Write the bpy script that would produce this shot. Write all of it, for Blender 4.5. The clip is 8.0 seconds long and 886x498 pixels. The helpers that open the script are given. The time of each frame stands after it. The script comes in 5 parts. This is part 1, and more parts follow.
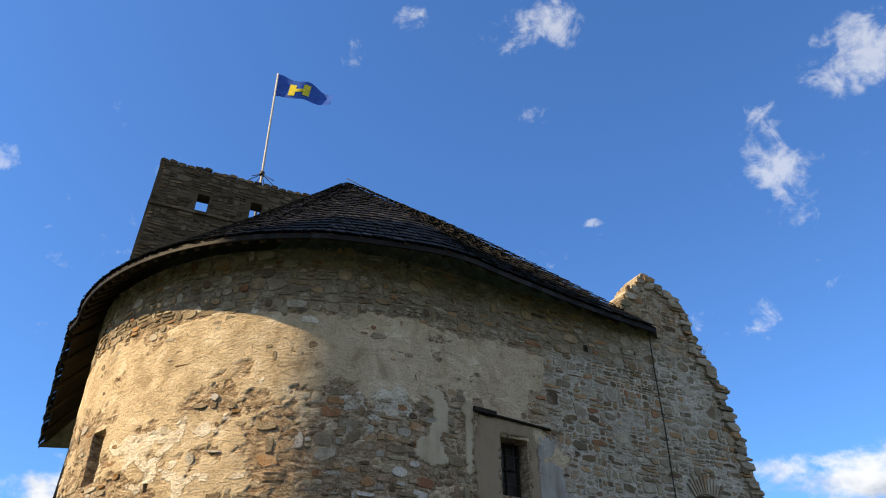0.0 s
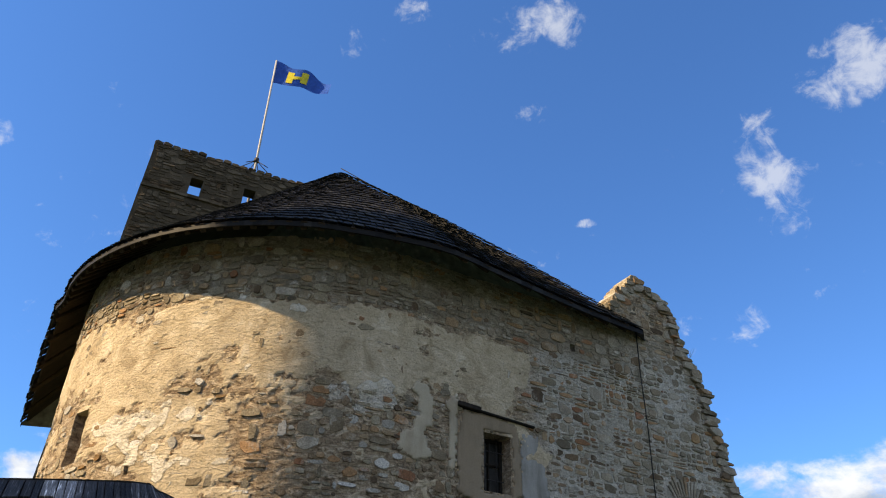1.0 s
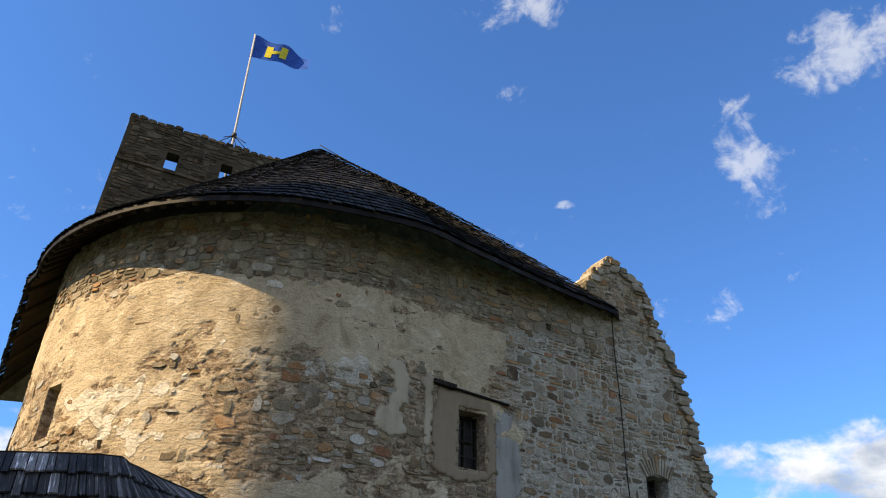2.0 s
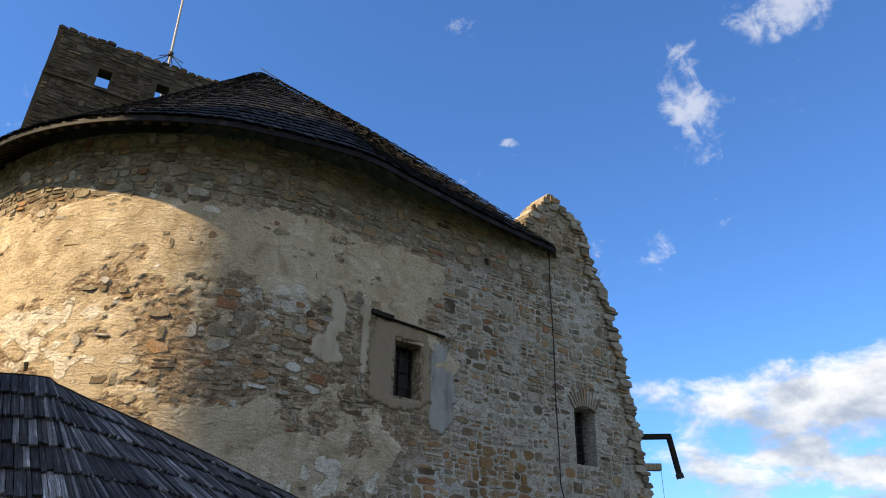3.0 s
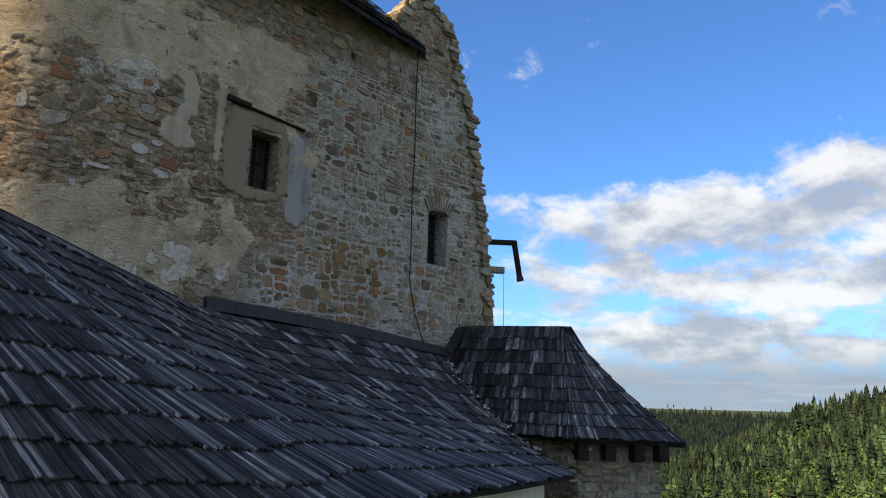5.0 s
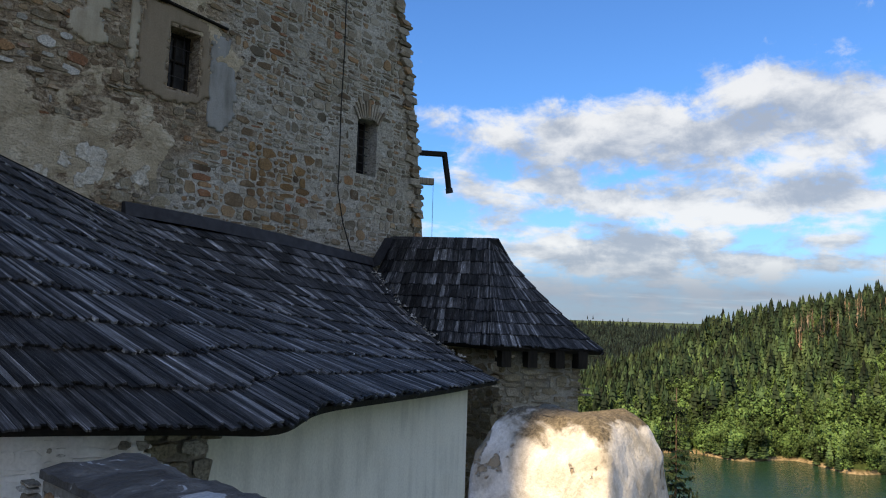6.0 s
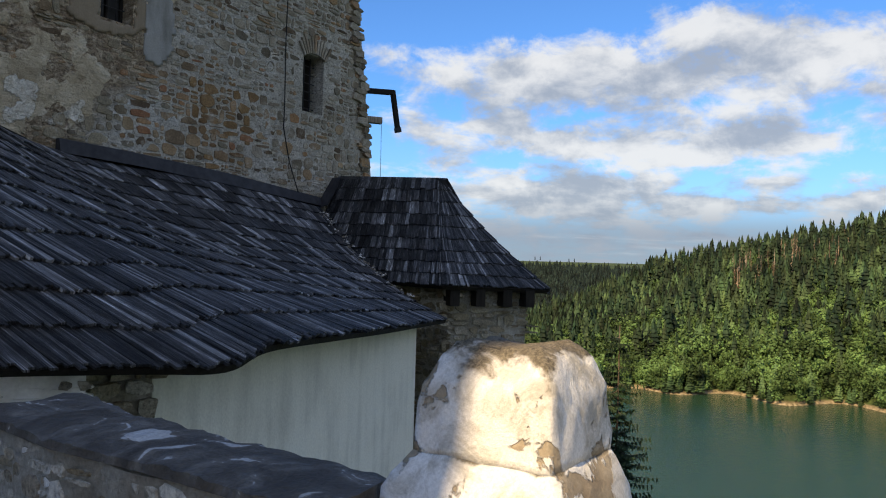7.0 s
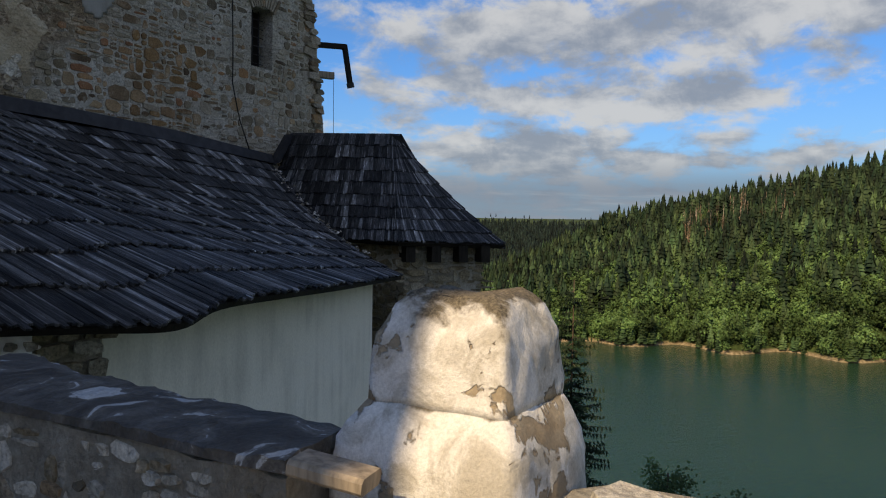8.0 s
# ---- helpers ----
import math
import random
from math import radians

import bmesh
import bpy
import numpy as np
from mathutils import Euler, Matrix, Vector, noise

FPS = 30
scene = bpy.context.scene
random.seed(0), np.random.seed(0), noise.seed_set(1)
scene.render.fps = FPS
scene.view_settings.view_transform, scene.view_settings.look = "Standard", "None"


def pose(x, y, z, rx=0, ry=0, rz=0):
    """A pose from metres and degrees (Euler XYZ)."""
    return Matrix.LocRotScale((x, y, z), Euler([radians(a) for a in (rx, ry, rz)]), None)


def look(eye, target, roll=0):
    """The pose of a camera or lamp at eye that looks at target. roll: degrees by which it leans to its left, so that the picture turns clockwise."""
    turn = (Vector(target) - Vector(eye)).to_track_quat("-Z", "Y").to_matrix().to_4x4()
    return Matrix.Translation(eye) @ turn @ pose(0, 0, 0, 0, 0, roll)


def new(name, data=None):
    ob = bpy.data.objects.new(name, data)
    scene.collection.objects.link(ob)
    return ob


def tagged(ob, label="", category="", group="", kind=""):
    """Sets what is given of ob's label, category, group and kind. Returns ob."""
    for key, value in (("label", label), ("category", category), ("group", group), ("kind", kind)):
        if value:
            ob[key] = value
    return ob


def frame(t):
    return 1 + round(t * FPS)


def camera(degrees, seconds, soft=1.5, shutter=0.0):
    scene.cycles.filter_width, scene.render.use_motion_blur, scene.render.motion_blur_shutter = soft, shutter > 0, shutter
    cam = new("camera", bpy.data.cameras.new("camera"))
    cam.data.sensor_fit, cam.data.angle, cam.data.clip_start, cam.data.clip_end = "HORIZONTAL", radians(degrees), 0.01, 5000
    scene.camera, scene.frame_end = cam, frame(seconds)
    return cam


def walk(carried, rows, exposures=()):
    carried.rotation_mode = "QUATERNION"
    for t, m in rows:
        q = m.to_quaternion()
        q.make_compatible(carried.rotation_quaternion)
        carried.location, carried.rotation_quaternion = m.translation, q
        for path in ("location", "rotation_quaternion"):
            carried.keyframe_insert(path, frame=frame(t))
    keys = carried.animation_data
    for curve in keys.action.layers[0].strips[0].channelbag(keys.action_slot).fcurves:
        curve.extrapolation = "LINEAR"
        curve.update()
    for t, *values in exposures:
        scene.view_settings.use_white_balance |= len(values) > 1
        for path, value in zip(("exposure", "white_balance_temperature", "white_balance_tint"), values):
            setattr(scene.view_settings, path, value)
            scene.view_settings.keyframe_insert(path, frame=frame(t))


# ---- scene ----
cam = camera(60.3, 8.0, soft=1.1)
PATH = [
    (0.0, look((-0.084, -0.128, 0.080), (0.073, 8.244, 5.547), -0.25)),
    (0.5, look((-0.077, -0.116, 0.079), (0.060, 8.275, 5.518), 1.15)),
    (1.0, look((-0.068, -0.108, 0.075), (0.195, 8.299, 5.484), 1.69)),
    (2.5, look((-0.036, -0.092, 0.033), (0.839, 8.582, 4.932), 1.14)),
    (3.0, look((-0.023, -0.069, 0.020), (1.352, 8.780, 4.471), 0.99)),
    (3.5, look((-0.014, -0.038, 0.015), (1.843, 8.970, 3.941), 0.72)),
    (4.0, look((-0.000, -0.000, 0.000), (2.283, 9.130, 3.381), 0.78)),
    (4.5, look((0.018, 0.037, -0.019), (2.815, 9.241, 2.713), 1.24)),
    (6.0, look((0.065, 0.138, -0.074), (4.372, 9.108, 0.918), 1.91)),
    (6.5, look((0.078, 0.155, -0.090), (4.703, 9.003, 0.473), 1.61)),
    (7.0, look((0.088, 0.165, -0.100), (5.027, 8.857, 0.146), 1.62)),
    (7.5, look((0.095, 0.166, -0.113), (5.274, 8.721, -0.089), 1.38)),
    (8.0, look((0.109, 0.174, -0.129), (5.548, 8.560, -0.423), 0.86)),
]
walk(cam, PATH, exposures=[(0.0, 0.79, 7700, 10), (2.5, 0.85, 7700, 10), (4.5, 0.75, 7700, 10), (6.0, 0.60, 7600, 10), (7.0, 0.52, 7600, 10), (7.5, 0.38, 7600, 10), (8.0, 0.0, 7600, 10)])

# ---- daylight ----
SUN_TURN, SUN_HEIGHT = 203.0, 41.0          # degrees: from +x towards +y; above the horizon
to_sun = Vector((math.cos(radians(SUN_TURN)) * math.cos(radians(SUN_HEIGHT)),
                 math.sin(radians(SUN_TURN)) * math.cos(radians(SUN_HEIGHT)), math.sin(radians(SUN_HEIGHT))))
sun_data = bpy.data.lights.new("sun", "SUN")
sun_data.energy, sun_data.angle, sun_data.color = 5.0, radians(0.6), (1.0, 0.80, 0.54)
sun = new("sun", sun_data)
sun.matrix_world = look(to_sun * 50, (0, 0, 0))


class Net:
    """A small helper to write node trees."""

    def __init__(self, tree):
        self.tree = tree
        tree.nodes.clear()

    def add(self, kind, ins=None):
        node = self.tree.nodes.new(kind)
        for key, value in (ins or {}).items():
            if isinstance(value, bpy.types.NodeSocket):
                self.tree.links.new(value, node.inputs[key])
            else:
                node.inputs[key].default_value = value
        return node

    def math(self, op, a, b=0.0, clamp=False):
        node = self.add("ShaderNodeMath")
        node.operation, node.use_clamp = op, clamp
        for n, value in enumerate((a, b)):
            if isinstance(value, bpy.types.NodeSocket):
                self.tree.links.new(value, node.inputs[n])
            else:
                node.inputs[n].default_value = value
        return node.outputs[0]

    def vector(self, op, a, b):
        node = self.add("ShaderNodeVectorMath", {0: a, 1: b})
        node.operation = op
        return node.outputs["Value" if op == "DOT_PRODUCT" else "Vector"]

    def mix(self, fac, a, b, blend="MIX"):
        node = self.add("ShaderNodeMix")
        node.data_type, node.blend_type = "RGBA", blend
        for n, value in ((0, fac), (6, a), (7, b)):
            if isinstance(value, bpy.types.NodeSocket):
                self.tree.links.new(value, node.inputs[n])
            else:
                node.inputs[n].default_value = value
        return node.outputs[2]

    def noise(self, vec, scale, detail=4.0, rough=0.55, warp=0.0):
        return self.add("ShaderNodeTexNoise", ins={"Vector": vec, "Scale": scale, "Detail": detail, "Roughness": rough, "Distortion": warp}).outputs[0]

    def ramp(self, fac, stops):
        node = self.add("ShaderNodeValToRGB", ins={0: fac})
        ramp = node.color_ramp
        while len(ramp.elements) < len(stops):
            ramp.elements.new(0.5)
        for el, (p, col) in zip(ramp.elements, stops):
            el.position = p
            el.color = (*col, 1) if isinstance(col, tuple) else (col, col, col, 1)
        return node.outputs[0]

    def step(self, value, low, high):
        flip = low > high
        node = self.add("ShaderNodeMapRange", {0: value, 1: min(low, high), 2: max(low, high), 3: float(flip), 4: float(not flip)})
        node.interpolation_type = "SMOOTHSTEP"
        return node.outputs[0]

    def stretch(self, vec, x, y, z, turn=0.0):
        return self.add("ShaderNodeMapping", ins={0: vec, 2: (0, 0, turn), 3: (x, y, z)}).outputs[0]


def direction(az, el):
    a, e = radians(az), radians(el)
    return (math.sin(a) * math.cos(e), math.cos(a) * math.cos(e), math.sin(e))


# ---- sky: clear blue with fair-weather clouds ----
world = bpy.data.worlds.new("sky")
scene.world = world
world.use_nodes = True
k = Net(world.node_tree)
way = k.add("ShaderNodeTexCoord").outputs["Generated"]
air = k.add("ShaderNodeTexSky")
air.sky_type, air.sun_disc = "NISHITA", False
air.sun_elevation, air.sun_rotation = radians(SUN_HEIGHT), radians(90 - SUN_TURN)
air.altitude, air.air_density, air.dust_density, air.ozone_density = 560.0, 1.0, 0.4, 2.5
sky = air.outputs[0]
sky = k.mix(1.0, sky, (0.40, 0.80, 1.30, 1), "MULTIPLY")
parts_ = k.add("ShaderNodeSeparateXYZ", ins={0: way})
up_ = parts_.outputs[2]
# cloud layer seen in perspective: direction divided by its height
def cloud_density(ray):
    height_ = k.math("ADD", k.math("MAXIMUM", k.add("ShaderNodeSeparateXYZ", ins={0: ray}).outputs[2], 0.0), 0.14)
    plane = k.vector("DIVIDE", ray, k.add("ShaderNodeCombineXYZ", {0: height_, 1: height_, 2: height_}).outputs[0])
    puffs = k.noise(k.stretch(plane, 1.0, 1.0, 0.0), 2.2, 8.0, 0.56, 0.2)
    fine = k.noise(k.stretch(ray, 1.0, 1.0, 1.5), 13.0, 9.0, 0.62, 0.3)
    return k.math("ADD", puffs, k.math("SUBTRACT", fine, 0.5))


thick_here = cloud_density(way)
thick_sunward = cloud_density(k.vector("ADD", way, (-0.030, -0.012, 0.030)))
cover = k.math("SUBTRACT", thick_here, k.math("MULTIPLY", k.step(up_, 0.22, 0.36), 0.13))
# (azimuth, height, half width, half height in degrees, amount) of the cloud banks
# the first four banks are out of view, added to brighten the shade
BANKS = [(0, 88, 26, 26, 0.45), (190, 45, 75, 45, 0.40), (-110, 30, 40, 25, 0.30), (125, 30, 40, 25, 0.30),
         (12.6, 48.7, 5.5, 2.6, 0.27), (-2.5, 49.8, 1.8, 1.0, 0.30), (11.4, 42.6, 2.4, 1, 0.29), (39.5, 41.0, 6.5, 3.2, 0.36), (30.2, 36.8, 2.4, 4.2, 0.27),
         (14.6, 34.3, 0.9, 0.4, 0.30), (-31.8, 30.5, 1.6, 1.1, 0.22), (-35.6, 34.2, 1.2, 1, 0.24), (-27.1, 14.2, 3, 1, 0.20),
         (29.5, 15.0, 5.5, 2.2, 0.22), (37.0, 15.5, 4.5, 2.6, 0.24), (47.5, 16.8, 9, 3.8, 0.26), (30, 10.5, 5.5, 3.0, 0.27),
         (39, 12, 8, 3.4, 0.24), (56, 13, 12, 4.5, 0.26), (46, 9.2, 12, 2.0, 0.19), (49, 5.6, 16, 1.6, 0.20), (36, 6.2, 9, 1.8, 0.22), (66, 17, 10, 4, 0.26)]
banks = 0.0
for az, el, wide, high, amount in BANKS:
    right = (math.cos(radians(az)), -math.sin(radians(az)), 0)
    ahead = direction(az, el)
    above = Vector(right).cross(Vector(ahead))
    dots = [k.vector("DOT_PRODUCT", way, tuple(v)) for v in (right, above, ahead)]
    px = k.math("DIVIDE", dots[0], math.sin(radians(wide)))
    py = k.math("DIVIDE", dots[1], math.sin(radians(high)))
    r2 = k.math("ADD", k.math("MULTIPLY", px, px), k.math("MULTIPLY", py, py))
    soft_ = k.math("MULTIPLY", k.step(r2, 1.6, 0.0), amount)
    soft_ = k.math("MULTIPLY", soft_, k.math("GREATER_THAN", dots[2], 0.0))
    banks = k.math("ADD", banks, soft_)
cover = k.math("ADD", k.math("ADD", cover, banks), k.math("MULTIPLY", k.step(up_, 0.20, 0.0), 0.20))
alpha = k.math("MULTIPLY", k.step(k.math("ADD", cover, k.math("MULTIPLY", k.math("SUBTRACT", k.noise(k.stretch(way, 1.0, 1.0, 0.8), 34.0, 8.0, 0.65, 0.6), 0.5), k.math("MULTIPLY", k.step(up_, 0.2, 0.45), 0.7))), 0.55, 0.85), k.math("SUBTRACT", 1.0, k.math("MULTIPLY", k.step(up_, 0.28, 0.5), 0.45)))
lit = k.math("ADD", k.math("MULTIPLY", k.math("SUBTRACT", thick_here, thick_sunward), 1.5), k.math("MULTIPLY", k.math("SUBTRACT", 0.86, cover), 0.9))
shade = k.step(k.math("ADD", lit, k.math("MULTIPLY", k.step(up_, 0.3, 0.6), 0.3)), -0.28, 0.42)
white = k.mix(shade, (2.05, 2.5, 3.3, 1), (4.6, 5.0, 5.6, 1))
# grey-blue stratus along the horizon, with pale streaks
streak = k.step(k.noise(k.stretch(way, 1.0, 1.0, 11.0), 2.6, 7.0, 0.6, 0.3), 0.46, 0.66)
low_haze = k.mix(streak, (1.55, 2.1, 3.05, 1), (2.9, 3.35, 4.1, 1))
sky = k.mix(k.math("MULTIPLY", k.step(up_, 0.22, 0.02), 0.45), sky, (2.0, 2.75, 3.9, 1))
sky = k.mix(k.math("MULTIPLY", alpha, 0.92), sky, white)
sky = k.mix(k.math("MULTIPLY", k.step(up_, 0.105, 0.045), 0.85), sky, low_haze)
k.add("ShaderNodeOutputWorld", ins={0: k.add("ShaderNodeBackground", ins={0: sky, 1: 0.122}).outputs[0]})


# ---- materials ----
def named(k, attribute):
    node = k.add("ShaderNodeAttribute")
    node.attribute_name = attribute
    return node.outputs["Fac"]


def material(name, build, rough=0.85, metal=0.0, gloss=0.15):
    mat = bpy.data.materials.new(name)
    mat.use_nodes = True
    k = Net(mat.node_tree)
    k.place = k.add("ShaderNodeTexCoord").outputs["Object"]
    k.world = k.add("ShaderNodeNewGeometry").outputs["Position"]
    k.island = k.add("ShaderNodeNewGeometry").outputs["Random Per Island"]
    k.each = k.add("ShaderNodeObjectInfo").outputs["Random"]
    k.mask = lambda attribute: named(k, attribute)
    colour, bump, *more = build(k)
    ins = {"Base Color": colour, "Roughness": more[0] if more else rough, "Metallic": metal, "Specular IOR Level": gloss}
    if bump is not None:
        height, strength, dist = bump
        ins["Normal"] = k.add("ShaderNodeBump", ins={"Height": height, "Strength": strength, "Distance": dist}).outputs[0]
    shader = k.add("ShaderNodeBsdfPrincipled", ins=ins)
    k.add("ShaderNodeOutputMaterial", ins={0: shader.outputs[0]})
    return mat


def one(k):
    """A random number for each stone, as an object or as an island of a mesh."""
    return k.math("FRACT", k.math("ADD", k.island, k.each))


def stone_build(stops, moss=0.65):
    def build(k):
        r = one(k)
        base = k.ramp(r, stops)
        big = k.noise(k.world, 3.0, 5.0)
        tiny = k.noise(k.world, 38.0, 6.0, 0.65)
        col = k.mix(1.0, base, k.ramp(big, [(0.25, 0.62), (0.75, 1.2)]), "MULTIPLY")
        col = k.mix(1.0, col, k.ramp(tiny, [(0.28, 0.38), (0.5, 1.0), (0.74, 1.55)]), "MULTIPLY")
        smear = k.math("MULTIPLY", k.step(k.math("ADD", k.math("MULTIPLY", big, 0.55), k.math("MULTIPLY", k.noise(k.world, 11.0, 7.0, 0.65, 0.5), 0.5)), 0.54, 0.66), moss)
        col = k.mix(smear, col, k.mix(1.0, (0.54, 0.505, 0.43, 1), k.ramp(tiny, [(0.3, 0.55), (0.7, 1.2)]), "MULTIPLY"))
        return col, (k.math("ADD", tiny, k.math("MULTIPLY", big, 0.6)), 0.8, 0.03)
    return build


GREYS = [(0.0, (0.14, 0.115, 0.08)), (0.2, (0.27, 0.23, 0.165)), (0.45, (0.37, 0.32, 0.24)), (0.6, (0.20, 0.15, 0.095)), (0.75, (0.46, 0.415, 0.335)), (0.9, (0.30, 0.245, 0.175)), (0.97, (0.38, 0.24, 0.125))]
stone_grey = material("rubble_stone", stone_build(GREYS), 0.9)
stone_brown = material("brown_stone", stone_build([(0.0, (0.10, 0.07, 0.045)), (0.3, (0.24, 0.17, 0.105)), (0.65, (0.38, 0.275, 0.165)), (0.85, (0.38, 0.22, 0.11)), (1.0, (0.29, 0.14, 0.075))], 0.5), 0.9)
stone_orange = material("ochre_stone", stone_build([(0.0, (0.20, 0.12, 0.06)), (0.5, (0.30, 0.185, 0.085)), (1.0, (0.26, 0.17, 0.10))], 0.4), 0.95)
stone_pale = material("pale_rubble", stone_build([(0.0, (0.30, 0.27, 0.22)), (0.3, (0.45, 0.42, 0.36)), (0.6, (0.60, 0.575, 0.51)), (0.8, (0.40, 0.34, 0.25)), (1.0, (0.70, 0.68, 0.63))], 0.6), 0.95)
keep_stone = material("keep_stone", stone_build([(0.0, (0.055, 0.042, 0.028)), (0.4, (0.10, 0.078, 0.052)), (0.8, (0.15, 0.12, 0.085)), (1.0, (0.13, 0.085, 0.05))], 0.0), 0.95)
stone_warm = material("warm_stone", stone_build([(0.0, (0.20, 0.155, 0.10)), (0.4, (0.28, 0.23, 0.155)), (0.7, (0.34, 0.29, 0.20)), (1.0, (0.2, 0.17, 0.13))]), 0.9)


def mortar_build(k):
    big = k.noise(k.world, 1.6, 5.0)
    tiny = k.noise(k.world, 30.0, 7.0, 0.7)
    col = k.ramp(big, [(0.3, (0.24, 0.21, 0.165)), (0.5, (0.40, 0.365, 0.30)), (0.72, (0.56, 0.53, 0.47))])
    col = k.mix(1.0, col, k.ramp(tiny, [(0.3, 0.6), (0.75, 1.25)]), "MULTIPLY")
    return col, (k.math("ADD", tiny, big), 0.9, 0.05)


mortar = material("lime_mortar", mortar_build, 0.95)


def dark_mortar_build(k):
    big = k.noise(k.world, 0.9, 5.0)
    tiny = k.noise(k.world, 16.0, 6.0, 0.7)
    col = k.ramp(big, [(0.3, (0.06, 0.047, 0.032)), (0.7, (0.12, 0.095, 0.065))])
    return k.mix(1.0, col, k.ramp(tiny, [(0.3, 0.6), (0.75, 1.3)]), "MULTIPLY"), (tiny, 0.8, 0.05)


mortar_brown = material("brown_mortar", dark_mortar_build, 0.95)


def plaster_build(k):
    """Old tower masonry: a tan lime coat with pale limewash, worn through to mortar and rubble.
    The wall carries four masks: coat, lime, grey (bare pale mortar) and band (brown mortar of the topmost courses, with
    the eaves' shade in its colour)."""
    mask = k.mask
    big = k.noise(k.world, 0.55, 6.0, 0.6, 0.6)
    mid = k.noise(k.world, 2.2, 8.0, 0.62, 0.8)
    small = k.noise(k.world, 7.0, 8.0, 0.65, 0.4)
    flat_ = k.noise(k.stretch(k.world, 1.0, 1.0, 2.2), 4.5, 7.0, 0.65, 0.9)
    tiny = k.noise(k.world, 26.0, 7.0, 0.7)
    coat = k.ramp(mid, [(0.32, (0.34, 0.265, 0.17)), (0.47, (0.50, 0.41, 0.28)), (0.58, (0.57, 0.475, 0.335)), (0.68, (0.68, 0.60, 0.46))])
    lime = k.step(k.math("ADD", mask("lime"), k.math("MULTIPLY", k.math("SUBTRACT", small, 0.5), 1.8)), 0.42, 0.58)
    bare = k.ramp(flat_, [(0.30, (0.12, 0.085, 0.055)), (0.42, (0.28, 0.205, 0.135)), (0.52, (0.42, 0.325, 0.22)), (0.66, (0.64, 0.54, 0.40))])
    pale = k.ramp(k.math("ADD", k.math("MULTIPLY", small, 0.6), k.math("MULTIPLY", big, 0.4)), [(0.34, (0.32, 0.285, 0.225)), (0.46, (0.48, 0.44, 0.365)), (0.60, (0.64, 0.61, 0.54))])
    # topmost courses: brown mortar, darker for the shade of the eaves painted in
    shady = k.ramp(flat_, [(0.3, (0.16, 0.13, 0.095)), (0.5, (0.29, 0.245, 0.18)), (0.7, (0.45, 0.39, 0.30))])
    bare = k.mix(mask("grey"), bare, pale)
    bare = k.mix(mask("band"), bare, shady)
    edge = k.step(k.math("ADD", mask("coat"), k.math("MULTIPLY", k.math("SUBTRACT", small, 0.5), 1.1)), 0.44, 0.56)
    col = k.mix(edge, bare, coat)
    col = k.mix(k.math("MULTIPLY", lime, 0.85), col, k.ramp(small, [(0.35, (0.52, 0.46, 0.35)), (0.6, (0.76, 0.72, 0.63))]))
    grain = k.math("ADD", k.math("MULTIPLY", edge, -0.5), 1.0)
    # grit contrast and dark pits: shade of the rough relief painted as colour
    speck = k.ramp(tiny, [(0.28, 0.30), (0.44, 0.95), (0.72, 1.45)])
    col = k.mix(k.math("ADD", k.math("MULTIPLY", edge, -0.45), 1.0), col, k.mix(1.0, col, speck, "MULTIPLY"))
    pit_shade = k.step(k.noise(k.stretch(k.world, 1.0, 1.0, 1.6), 11.0, 6.0, 0.62, 0.8), 0.58, 0.64)
    col = k.mix(k.math("MULTIPLY", pit_shade, k.math("MULTIPLY", grain, 0.7)), col, (0.10, 0.075, 0.05, 1))
    high = k.math("MULTIPLY", k.math("ADD", k.math("MULTIPLY", tiny, 1.1), k.math("MULTIPLY", flat_, 2.0)), grain)
    high = k.math("ADD", high, k.math("ADD", k.math("MULTIPLY", edge, 0.7), k.math("MULTIPLY", lime, 0.4)))
    return col, (high, 1.0, 0.06)


plaster = material("worn_render", plaster_build, 0.95)


def smooth_plaster(tone, dirt):
    def build(k):
        big = k.noise(k.world, 1.1, 5.0)
        streak = k.noise(k.stretch(k.world, 5.0, 5.0, 0.8), 1.0, 4.0)
        tiny = k.noise(k.world, 40.0, 6.0)
        col = k.mix(k.step(k.math("ADD", k.math("MULTIPLY", big, 0.6), k.math("MULTIPLY", streak, 0.5)), 0.48, 0.75), (*tone, 1), (*dirt, 1))
        col = k.mix(1.0, col, k.ramp(tiny, [(0.3, 0.9), (0.7, 1.06)]), "MULTIPLY")
        return col, (k.math("ADD", tiny, k.math("MULTIPLY", big, 2.0)), 0.4, 0.02)
    return build


white_wall = material("pale_limewash", smooth_plaster((0.80, 0.785, 0.70), (0.62, 0.61, 0.54)), 0.9)
whitewash = material("thick_whitewash", smooth_plaster((0.86, 0.85, 0.81), (0.50, 0.46, 0.39)), 0.95)
window_plaster = material("tan_render", smooth_plaster((0.27, 0.215, 0.15), (0.185, 0.145, 0.10)), 0.95)
grey_patch = material("grey_cement_patch", smooth_plaster((0.33, 0.325, 0.30), (0.17, 0.165, 0.145)), 0.95)


